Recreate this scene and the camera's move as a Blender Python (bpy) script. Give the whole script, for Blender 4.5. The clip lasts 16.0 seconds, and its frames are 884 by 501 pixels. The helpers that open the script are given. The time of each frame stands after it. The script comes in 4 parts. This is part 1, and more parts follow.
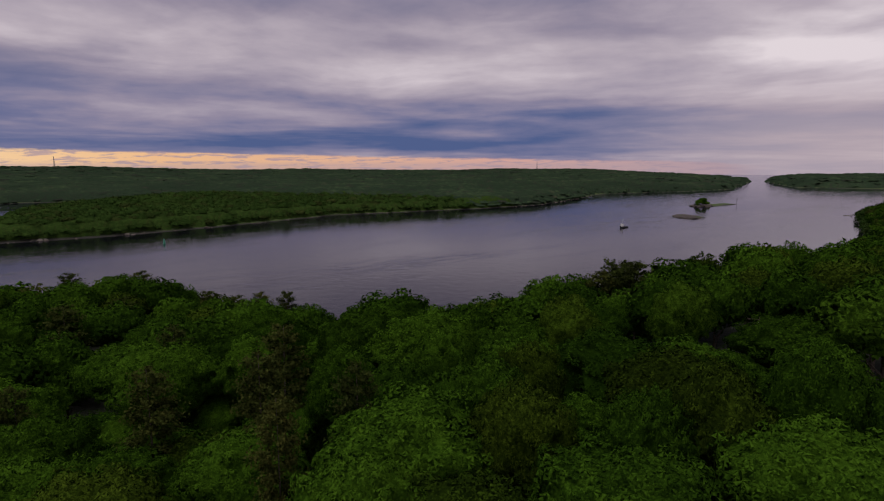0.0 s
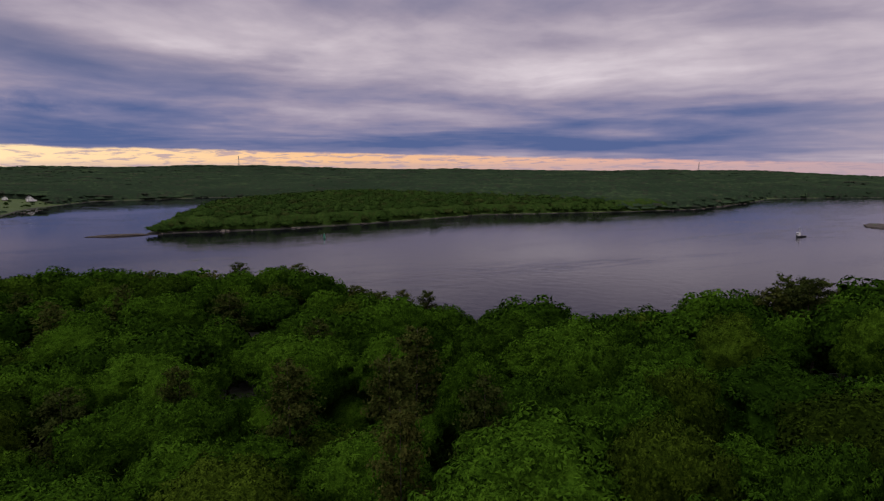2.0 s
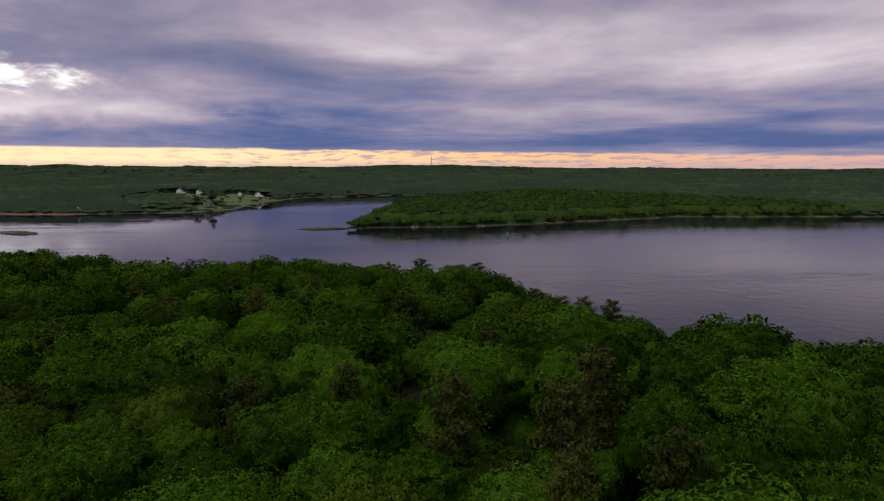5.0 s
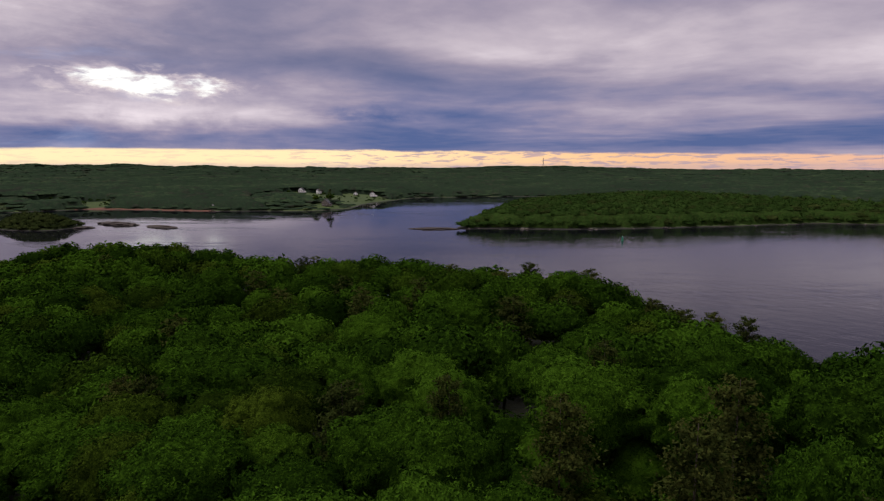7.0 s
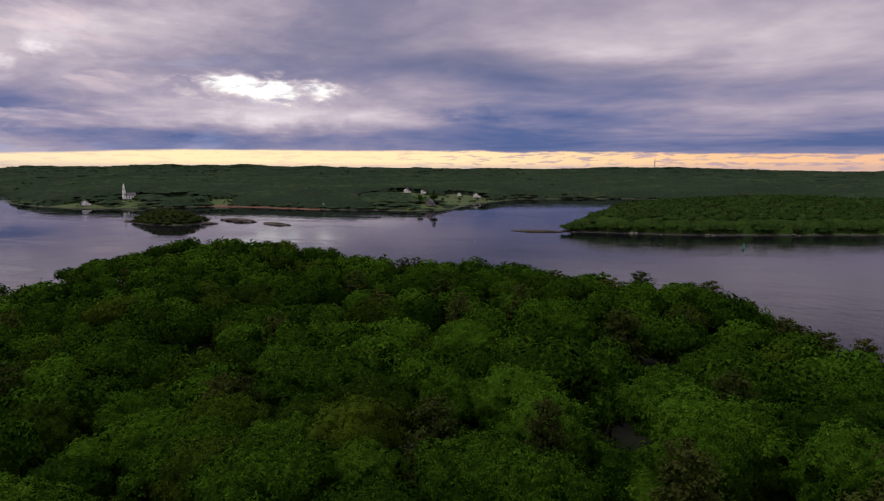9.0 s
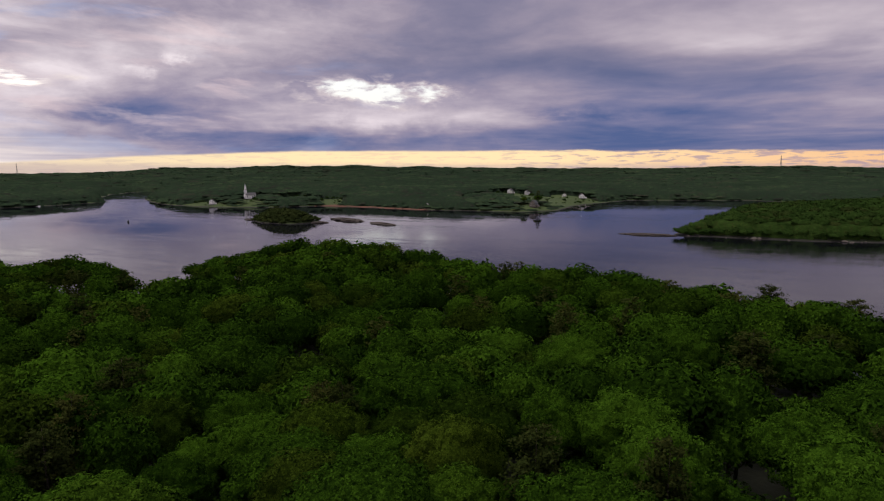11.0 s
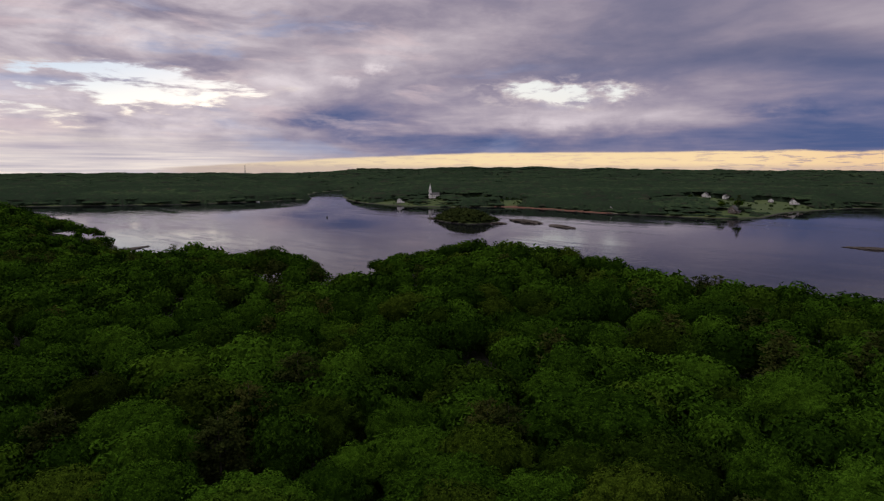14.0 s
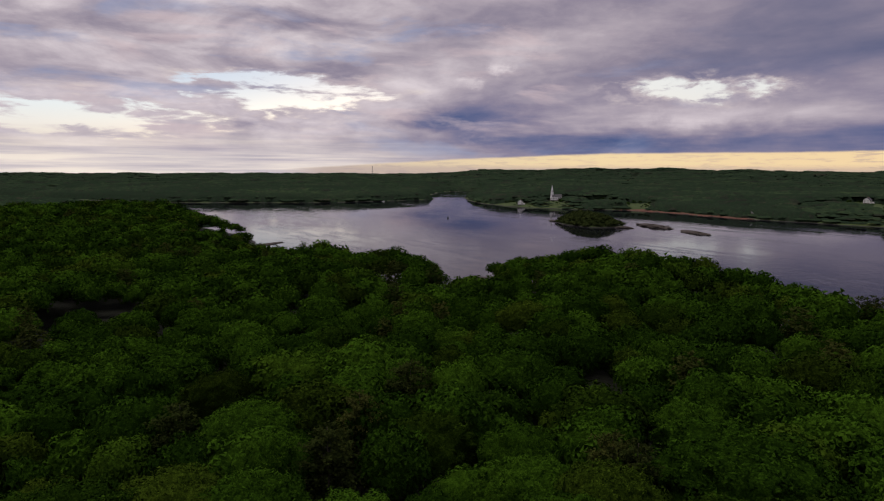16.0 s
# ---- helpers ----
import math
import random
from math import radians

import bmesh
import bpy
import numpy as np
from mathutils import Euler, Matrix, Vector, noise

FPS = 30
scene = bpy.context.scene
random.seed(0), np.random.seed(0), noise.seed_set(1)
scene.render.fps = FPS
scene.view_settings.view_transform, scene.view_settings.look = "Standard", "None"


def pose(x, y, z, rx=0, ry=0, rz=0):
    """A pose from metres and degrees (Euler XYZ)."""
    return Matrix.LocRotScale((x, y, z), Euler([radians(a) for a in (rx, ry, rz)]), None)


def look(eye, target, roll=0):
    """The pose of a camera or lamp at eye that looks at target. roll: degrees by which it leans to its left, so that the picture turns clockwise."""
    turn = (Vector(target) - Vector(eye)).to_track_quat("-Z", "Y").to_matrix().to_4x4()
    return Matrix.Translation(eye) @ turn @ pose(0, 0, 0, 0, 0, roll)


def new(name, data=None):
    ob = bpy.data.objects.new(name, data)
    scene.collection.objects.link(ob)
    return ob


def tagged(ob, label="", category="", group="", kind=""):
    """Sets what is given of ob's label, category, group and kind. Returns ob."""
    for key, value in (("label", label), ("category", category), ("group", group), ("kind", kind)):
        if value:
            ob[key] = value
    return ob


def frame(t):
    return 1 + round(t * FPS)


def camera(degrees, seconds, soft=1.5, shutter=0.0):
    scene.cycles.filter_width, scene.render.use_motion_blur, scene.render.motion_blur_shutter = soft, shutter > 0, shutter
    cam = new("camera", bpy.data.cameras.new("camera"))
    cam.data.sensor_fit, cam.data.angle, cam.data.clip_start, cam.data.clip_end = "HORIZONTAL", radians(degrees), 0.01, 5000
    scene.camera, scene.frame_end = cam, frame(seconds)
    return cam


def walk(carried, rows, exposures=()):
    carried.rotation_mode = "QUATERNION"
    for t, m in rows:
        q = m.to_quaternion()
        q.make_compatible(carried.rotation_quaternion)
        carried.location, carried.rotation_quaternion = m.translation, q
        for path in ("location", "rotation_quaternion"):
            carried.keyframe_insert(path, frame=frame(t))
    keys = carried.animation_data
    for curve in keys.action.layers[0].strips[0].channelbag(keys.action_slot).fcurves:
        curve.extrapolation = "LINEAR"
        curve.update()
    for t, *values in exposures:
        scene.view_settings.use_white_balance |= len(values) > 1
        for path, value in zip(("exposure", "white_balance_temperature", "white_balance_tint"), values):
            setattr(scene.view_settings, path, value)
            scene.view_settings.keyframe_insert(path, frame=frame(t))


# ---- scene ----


def shot(x, y, z, yaw, pitch, roll):
    return pose(x, y, z, 90 + pitch, 0, yaw) @ pose(0, 0, 0, 0, 0, roll)


cam = camera(73.39, 16.0, 1.2)
PATH = [
(0.0, shot(-0.00, -0.00, 62.02, 0.02, -8.01, -0.14)),
    (0.5, shot(0.29, 0.84, 62.06, 3.17, -8.03, -0.17)),
    (1.0, shot(0.39, 1.80, 62.05, 7.20, -8.01, -0.08)),
    (1.5, shot(0.49, 2.56, 62.05, 10.58, -7.95, 0.03)),
    (2.0, shot(0.43, 3.42, 62.11, 14.18, -7.98, 0.15)),
    (2.5, shot(0.37, 4.31, 62.04, 17.21, -7.98, 0.14)),
    (3.0, shot(0.18, 5.48, 62.03, 20.50, -8.04, 0.11)),
    (3.5, shot(-0.01, 6.36, 61.94, 23.22, -7.97, 0.14)),
    (4.0, shot(-0.33, 7.47, 61.88, 26.19, -8.00, 0.09)),
    (6.5, shot(-3.74, 13.66, 61.33, 39.96, -8.00, -0.09)),
    (7.0, shot(-4.59, 14.71, 61.34, 42.54, -7.96, -0.01)),
    (7.5, shot(-5.42, 15.76, 61.31, 44.88, -7.94, -0.04)),
    (8.0, shot(-6.37, 16.83, 61.36, 47.12, -7.92, -0.01)),
    (8.5, shot(-7.48, 17.88, 61.34, 49.77, -7.89, 0.04)),
    (9.0, shot(-8.51, 18.78, 61.33, 52.47, -7.88, 0.15)),
    (11.5, shot(-13.26, 21.47, 62.38, 65.25, -7.87, -0.08)),
    (12.0, shot(-14.68, 22.15, 62.32, 68.36, -7.84, 0.03)),
    (12.5, shot(-16.28, 22.86, 62.11, 71.42, -7.81, 0.02)),
    (13.0, shot(-17.71, 23.41, 61.90, 74.28, -7.77, 0.02)),
    (13.5, shot(-19.03, 23.83, 61.80, 77.02, -7.76, 0.06)),
    (14.0, shot(-20.29, 24.13, 61.81, 79.62, -7.75, 0.11)),
    (14.5, shot(-21.69, 24.47, 61.85, 82.52, -7.71, 0.19)),
    (15.0, shot(-23.06, 24.60, 62.00, 85.02, -7.73, 0.21)),
    (15.5, shot(-24.49, 24.67, 62.15, 87.97, -7.73, 0.26)),
    (16.0, shot(-26.02, 24.67, 62.30, 91.20, -7.71, 0.29)),
]
walk(cam, PATH, [(0, -0.2), (1.5, -0.08), (3, 0.1), (9, 0.08), (12.5, -0.12), (16, -0.3)])

# ---- world: a broken overcast at dusk, with a lit gap along the western horizon ----
world = bpy.data.worlds.new("dusk_sky")
scene.world = world
world.use_nodes = True


class Net:
    """Small helper to write node trees as expressions."""

    def __init__(self, tree):
        self.tree, self.nodes, self.links = tree, tree.nodes, tree.links

    def put(self, socket, value):
        if isinstance(value, bpy.types.NodeSocket):
            self.links.new(value, socket)
        else:
            socket.default_value = value

    def math(self, op, a, b=0.0, c=0.0, clamp=False):
        n = self.nodes.new("ShaderNodeMath")
        n.operation, n.use_clamp = op, clamp
        for k, v in enumerate((a, b, c)):
            self.put(n.inputs[k], v)
        return n.outputs[0]

    def add(self, a, b):
        return self.math("ADD", a, b)

    def sub(self, a, b):
        return self.math("SUBTRACT", a, b)

    def mul(self, a, b):
        return self.math("MULTIPLY", a, b)

    def step(self, v, lo, hi, a=0.0, b=1.0):
        n = self.nodes.new("ShaderNodeMapRange")
        n.interpolation_type = "SMOOTHSTEP"
        for k, x in enumerate((v, lo, hi, a, b)):
            self.put(n.inputs[k], x)
        return n.outputs[0]

    def bell(self, v, mid, wide):
        d = self.math("DIVIDE", self.sub(v, mid), wide)
        return self.math("POWER", 2.718, self.mul(self.mul(d, d), -1.0))

    def vec(self, x, y, z=0.0):
        n = self.nodes.new("ShaderNodeCombineXYZ")
        for k, v in enumerate((x, y, z)):
            self.put(n.inputs[k], v)
        return n.outputs[0]

    def noise(self, vector, scale, detail=4.0, rough=0.5, warp=0.0, color=False):
        n = self.nodes.new("ShaderNodeTexNoise")
        self.put(n.inputs["Vector"], vector)
        n.inputs["Scale"].default_value, n.inputs["Detail"].default_value = scale, detail
        n.inputs["Roughness"].default_value, n.inputs["Distortion"].default_value = rough, warp
        return n.outputs["Color" if color else "Fac"]

    def ramp(self, fac, *stops):
        n = self.nodes.new("ShaderNodeValToRGB")
        while len(n.color_ramp.elements) < len(stops):
            n.color_ramp.elements.new(0.5)
        for e, (p, c) in zip(n.color_ramp.elements, stops):
            e.position, e.color = p, (*c, 1)
        self.put(n.inputs[0], fac)
        return n.outputs[0]

    def mix(self, fac, a, b, blend="MIX"):
        n = self.nodes.new("ShaderNodeMix")
        n.data_type, n.blend_type = "RGBA", blend
        self.put(n.inputs[0], fac)
        for sock, v in ((n.inputs[6], a), (n.inputs[7], b)):
            self.put(sock, (*v, 1) if isinstance(v, tuple) else v)
        return n.outputs[2]


def build_sky():
    n = Net(world.node_tree)
    back = n.nodes["Background"]
    way = n.nodes.new("ShaderNodeTexCoord").outputs["Generated"]
    split = n.nodes.new("ShaderNodeSeparateXYZ")
    n.links.new(way, split.inputs[0])
    x, y, z = split.outputs
    az = n.mul(n.math("ARCTAN2", n.mul(x, -1.0), y), 57.296)          # degrees, left of +y
    el = n.mul(n.math("ARCSINE", z), 57.296)
    lift = n.math("LOGARITHM", n.add(n.math("MAXIMUM", el, 0.0), 2.2), 2.718)
    warp = n.mul(n.sub(n.noise(n.vec(n.mul(az, 0.05), n.mul(lift, 1.2)), 1.0, 3), 0.5), 0.9)
    wind = n.vec(n.mul(az, 0.045), n.mul(lift, 1.9))
    streak = n.noise(n.vec(n.mul(az, 0.034), n.add(n.mul(lift, 2.3), warp), 3.0), 1.15, 5, 0.5, 0.3)
    flat = n.add(z, 0.075)
    sheet = n.vec(n.math("DIVIDE", x, flat), n.math("DIVIDE", y, flat))
    layer = n.noise(sheet, 0.62, 8, 0.55, 0.35)
    puff = n.add(n.mul(n.noise(wind, 2.6, 9, 0.58, 0.3), 0.55), n.mul(n.noise(sheet, 1.25, 8, 0.56, 0.2), 0.45))
    broad = n.noise(n.vec(n.mul(az, 0.03), n.mul(lift, 1.5), 8.0), 1.0, 2, 0.5)
    # towards the south-west the layer breaks into puffs
    broken = n.step(az, 44.0, 76.0)
    tone = n.add(n.mul(streak, 0.6), n.mul(layer, 0.4))
    heap = n.noise(n.vec(n.mul(az, 0.062), n.mul(el, 0.25), 11.0), 1.1, 9, 0.55, 0.4)
    tone = n.add(n.mul(tone, n.sub(1.0, n.mul(broken, 0.9))), n.mul(n.add(n.mul(puff, 0.35), n.mul(heap, 0.65)), n.mul(broken, 0.9)))
    tone = n.add(0.5, n.mul(n.sub(tone, 0.5), n.sub(1.45, n.mul(broken, 0.30))))
    tone = n.add(tone, n.mul(n.sub(broad, 0.5), 0.5))
    tone = n.add(tone, n.mul(n.step(el, 3.0, 9.0), n.sub(0.15, n.mul(n.bell(az, 52.0, 14.0), 0.07))))
    # the larger cloud masses: azimuth, elevation, breadth, height, brighter or darker
    az_w = n.add(az, n.mul(n.sub(n.noise(wind, 1.7, 5, 0.55), 0.5), 26.0))
    el_w = n.add(el, n.mul(n.sub(n.noise(n.vec(n.mul(az, 0.06), n.mul(lift, 2.2), 4.0), 1.6, 5, 0.55), 0.5), 4.2))
    for a0, e0, wa, we, much in ((33, 8.2, 8, 1.7, -0.16), (-14, 4.4, 12, 1.2, -0.20), (8, 3.1, 13, 0.8, -0.10), (26, 11.8, 10, 1.6, 0.07),
                                 (7, 7.1, 6, 1.5, 0.10), (-31, 9.5, 6, 1.8, 0.24), (-20, 2.8, 4, 0.6, 0.12), (56, 4.7, 6, 1.1, 0.20), (48, 4.0, 4, 0.6, -0.12),
                                 (57, 9.4, 11, 1.9, -0.20), (36, 4.6, 8, 0.7, -0.12), (20, 11.6, 12, 1.8, 0.03), (75, 4.2, 9, 1.0, 0.16), (79, 2.4, 12, 0.6, -0.12),
                                 (46, 8.2, 9, 2.0, -0.12), (91, 5.2, 7, 1.8, -0.10), (117, 11.0, 9, 1.0, 0.10)):
        tone = n.add(tone, n.mul(n.mul(n.bell(az_w, a0, wa), n.bell(el_w, e0, we)), much))
    # smaller heaps and blue openings in the broken part
    az_p = n.add(az, n.mul(n.sub(n.noise(n.vec(n.mul(az, 0.3), n.mul(el, 0.5), 6.0), 1.0, 5, 0.6), 0.5), 7.0))
    el_p = n.add(el, n.mul(n.sub(n.noise(n.vec(n.mul(az, 0.3), n.mul(el, 0.5), 9.0), 1.0, 5, 0.6), 0.5), 3.0))
    for a0, e0, wa, we, much in ((83, 6.0, 6.5, 1.7, -0.10), (91.5, 4.7, 4, 0.8, -0.14), (70, 3.2, 13, 0.8, -0.14), (66, 4.9, 10, 0.8, 0.12), (85.4, 10.9, 2.6, 1.1, 0.16),
                                 (85.3, 9.2, 0.9, 0.6, 0.26), (88.8, 8.2, 1.0, 0.5, 0.22), (94, 7.4, 4.5, 1.0, 0.14), (100, 3.4, 8, 0.7, 0.12), (80, 8.4, 3, 1.0, -0.08), (49, 4.9, 7, 0.5, -0.14)):
        tone = n.add(tone, n.mul(n.mul(n.bell(az_p, a0, wa), n.bell(el_p, e0, we)), much))
    tone = n.sub(tone, n.mul(n.mul(n.step(el, 11.0, 26.0), n.sub(1.0, n.step(az, 40.0, 70.0))), 0.19))
    # Unseen sky behind the view, raised to brighten the sides facing the camera.
    away = n.math("ABSOLUTE", n.sub(az, 45.0))
    tone = n.add(tone, n.mul(n.step(away, 95.0, 125.0), 0.13))
    # High northern sky, mostly unseen, lowered so the river mirrors less.
    tone = n.sub(tone, n.mul(n.step(el, 10.0, 20.0), n.mul(n.sub(1.0, n.step(az, 20.0, 45.0)), 0.09)))
    tone = n.sub(tone, n.mul(n.step(el, 15.0, 30.0), n.mul(n.sub(1.0, n.step(az, 30.0, 70.0)), n.mul(n.sub(1.0, n.step(away, 95.0, 125.0)), 0.36))))
    tone = n.sub(tone, n.mul(n.bell(el, 3.2, 2.6), n.mul(n.sub(1.0, n.step(az, 84.0, 108.0)), 0.09)))
    tone = n.add(tone, n.mul(n.sub(1.0, n.step(az, -36.0, -10.0)), 0.18))
    tone = n.add(tone, n.mul(n.step(az, 44.0, 64.0), n.mul(n.bell(el, 4.2, 3.2), 0.22)))
    tone = n.add(tone, n.mul(n.step(az, 84.0, 110.0), 0.13))
    tone = n.sub(tone, n.mul(n.mul(n.bell(az, 68.0, 26.0), n.bell(el, 2.4, 0.9)), 0.12))
    tone = n.sub(tone, n.mul(n.mul(n.bell(az, 66.0, 20.0), n.step(el, 6.5, 10.0)), 0.12))
    cumulus = n.noise(n.vec(n.mul(az, 0.10), n.mul(el, 0.30), 15.0), 1.0, 8, 0.55, 0.5)
    tone = n.add(tone, n.mul(n.sub(n.mul(n.sub(cumulus, 0.5), 1.3), 0.03), n.step(az, 84.0, 108.0)))
    grain = n.noise(n.vec(n.mul(az, 0.30), n.mul(el, 0.75), 2.0), 1.0, 8, 0.6, 0.4)
    tone = n.add(tone, n.mul(n.sub(grain, 0.5), n.add(0.10, n.mul(broken, 0.16))))
    low_cloud = n.ramp(tone, (0.24, (0.090, 0.130, 0.290)), (0.42, (0.195, 0.200, 0.345)), (0.55, (0.325, 0.285, 0.395)),
                       (0.72, (0.52, 0.45, 0.525)), (0.98, (0.86, 0.76, 0.81)))
    high_cloud = n.ramp(tone, (0.24, (0.170, 0.170, 0.270)), (0.42, (0.255, 0.232, 0.325)), (0.55, (0.355, 0.308, 0.390)),
                        (0.72, (0.53, 0.46, 0.525)), (0.98, (0.86, 0.77, 0.81)))
    clouds = n.mix(n.mul(n.step(el, 4.5, 11.0), 0.8), low_cloud, high_cloud)
    # clear sky behind the gaps
    sky = n.nodes.new("ShaderNodeTexSky")
    sky.sky_type, sky.sun_disc = "NISHITA", False
    sky.sun_elevation, sky.sun_rotation = radians(6.0), radians(-98.0)
    clear = n.mix(0.85, n.mix(1.0, sky.outputs[0], (0.1, 0.1, 0.1), "MULTIPLY"), n.ramp(n.mul(n.step(el, 0.5, 9.0), n.step(az, 74.0, 96.0, 0.42, 1.0)),
                  (0.0, (1.15, 1.02, 0.84)), (0.30, (1.1, 1.08, 1.06)), (0.6, (1.02, 1.12, 1.20)), (1.0, (0.66, 0.84, 1.10))))
    curd = n.noise(n.vec(n.mul(az, 0.10), n.mul(el, 0.46), 5.0), 2.0, 9, 0.58, 0.3)
    knots = n.noise(n.vec(n.mul(az, 0.17), n.mul(el, 0.40), 5.0), 2.0, 9, 0.58, 0.3)
    flakes = n.add(n.mul(n.sub(heap, 0.5), 1.3), n.mul(n.sub(curd, 0.5), 2.1))
    heaps = n.add(n.mul(n.sub(puff, 0.5), 1.2), n.mul(n.sub(knots, 0.5), 2.4))
    south = n.math("MAXIMUM", n.mul(n.bell(az, 106.0, 10.5), n.bell(el, 6.6, 2.5)), n.mul(n.mul(n.bell(az, 121.0, 13.0), n.bell(el, 4.4, 2.2)), 0.85))
    west = n.mul(n.bell(az, 68.5, 7.4), n.bell(el, 7.0, 1.4))
    open_south = n.sub(n.add(n.mul(flakes, n.math("MINIMUM", n.mul(south, 2.4), 1.0)), n.mul(south, 1.0)), 0.58)
    open_west = n.sub(n.add(n.mul(heaps, n.math("MINIMUM", n.mul(west, 2.4), 1.0)), n.mul(west, 1.06)), 0.58)
    gaps = n.math("MAXIMUM", n.step(open_south, -0.04, 0.26), n.step(open_west, -0.02, 0.36))
    open_sky = n.math("MAXIMUM", open_south, open_west)
    rim = n.mul(n.step(open_sky, -0.34, 0.05), 0.6)
    colour = n.mix(rim, clouds, n.ramp(n.add(n.mul(curd, 0.6), n.mul(grain, 0.4)), (0.32, (0.40, 0.37, 0.47)), (0.5, (0.68, 0.58, 0.62)), (0.66, (1.0, 0.88, 0.80))))
    colour = n.mix(gaps, colour, clear)
    # cool thin places and rosy lit sides among the broken heaps
    cool = n.step(n.noise(n.vec(n.mul(az, 0.065), n.mul(el, 0.30), 21.0), 1.2, 7, 0.55, 0.4), 0.52, 0.68)
    rosy = n.step(n.noise(n.vec(n.mul(az, 0.08), n.mul(el, 0.36), 33.0), 1.2, 7, 0.55, 0.4), 0.53, 0.68)
    heapy = n.mul(n.step(az, 60.0, 84.0), n.sub(1.0, gaps))
    colour = n.mix(n.mul(n.mul(cool, heapy), 0.5), colour, (0.30, 0.38, 0.62))
    colour = n.mix(n.mul(n.mul(rosy, heapy), 0.42), colour, (0.84, 0.66, 0.68))
    # low pale haze of light to the south
    veil = n.mul(n.step(az, 86.0, 104.0), n.sub(1.0, n.step(el, 0.5, 4.2)))
    low_bands = n.noise(n.vec(n.mul(az, 0.06), n.mul(el, 1.5), 7.0), 1.0, 6, 0.55, 0.3)
    colour = n.mix(n.mul(veil, 0.9), colour, n.ramp(low_bands, (0.35, (0.60, 0.54, 0.61)), (0.5, (0.90, 0.80, 0.78)), (0.64, (1.2, 1.06, 0.92))))
    # pale rosy light low in the north-east
    rose = n.mul(n.sub(1.0, n.step(az, -34.0, -8.0)), n.sub(1.0, n.step(el, 2.0, 9.0)))
    colour = n.mix(n.mul(rose, 0.6), colour, (0.62, 0.50, 0.52))
    # lit strip over the hills
    ragged = n.noise(n.vec(n.mul(az, 0.16), n.mul(el, 0.5)), 1.6, 6, 0.6)
    fine = n.noise(n.vec(n.mul(az, 0.35), n.mul(el, 2.6)), 1.3, 7, 0.6, 0.4)
    along = n.math("DIVIDE", n.add(az, 40.0), 170.0, clamp=True)

    def level(*stops):
        return n.ramp(along, *[(p, (v, v, v)) for p, v in stops])
    top = level((0.06, 0.0), (0.10, 0.25), (0.16, 0.36), (0.30, 0.62), (0.42, 0.80), (0.56, 0.92), (0.68, 0.90), (0.76, 0.62), (0.83, 0.22), (0.87, 0.0))
    edge = n.add(n.mul(top, 1.85), n.mul(n.sub(ragged, 0.5), n.sub(0.62, n.mul(n.step(az, 45.0, 60.0), 0.42))))
    strip = n.mul(n.sub(1.0, n.step(n.sub(el, edge), -0.18, 0.05)), n.step(top, 0.02, 0.2))
    gold = n.ramp(along, (0.08, (0.50, 0.36, 0.42)), (0.2, (0.74, 0.42, 0.36)), (0.38, (0.95, 0.56, 0.30)),
                  (0.55, (1.12, 0.83, 0.48)), (0.7, (1.10, 0.85, 0.50)), (0.9, (0.72, 0.62, 0.55)))
    shade = n.mul(n.step(fine, 0.50, 0.62), n.sub(1.0, n.mul(n.step(az, 45.0, 62.0), 0.7)))
    gold = n.mix(n.mul(shade, 0.75), gold, (0.40, 0.30, 0.38))
    gold = n.mix(n.mul(n.sub(1.0, n.step(el, 0.1, 0.7)), 0.5), gold, (0.46, 0.35, 0.40))
    colour = n.mix(strip, colour, gold)
    n.links.new(colour, back.inputs[0])
    back.inputs[1].default_value = 1.0


build_sky()
sun = new("sun", bpy.data.lights.new("sun", "SUN"))
sun.data.energy, sun.data.angle, sun.data.color = 1.5, radians(35), (1.0, 0.93, 0.86)
sun.matrix_world = look((0, 0, 0), (0.28, 0.05, -0.96))

# ---- materials ----


def material(name):
    m = bpy.data.materials.new(name)
    m.use_nodes = True
    return m, Net(m.node_tree), m.node_tree.nodes["Principled BSDF"]


def bump(n, bsdf, height, strength, distance):
    b = n.nodes.new("ShaderNodeBump")
    b.inputs["Strength"].default_value, b.inputs["Distance"].default_value = strength, distance
    n.put(b.inputs["Height"], height)
    n.links.new(b.outputs[0], bsdf.inputs["Normal"])


def place_coord(n):
    return n.nodes.new("ShaderNodeNewGeometry").outputs["Position"]


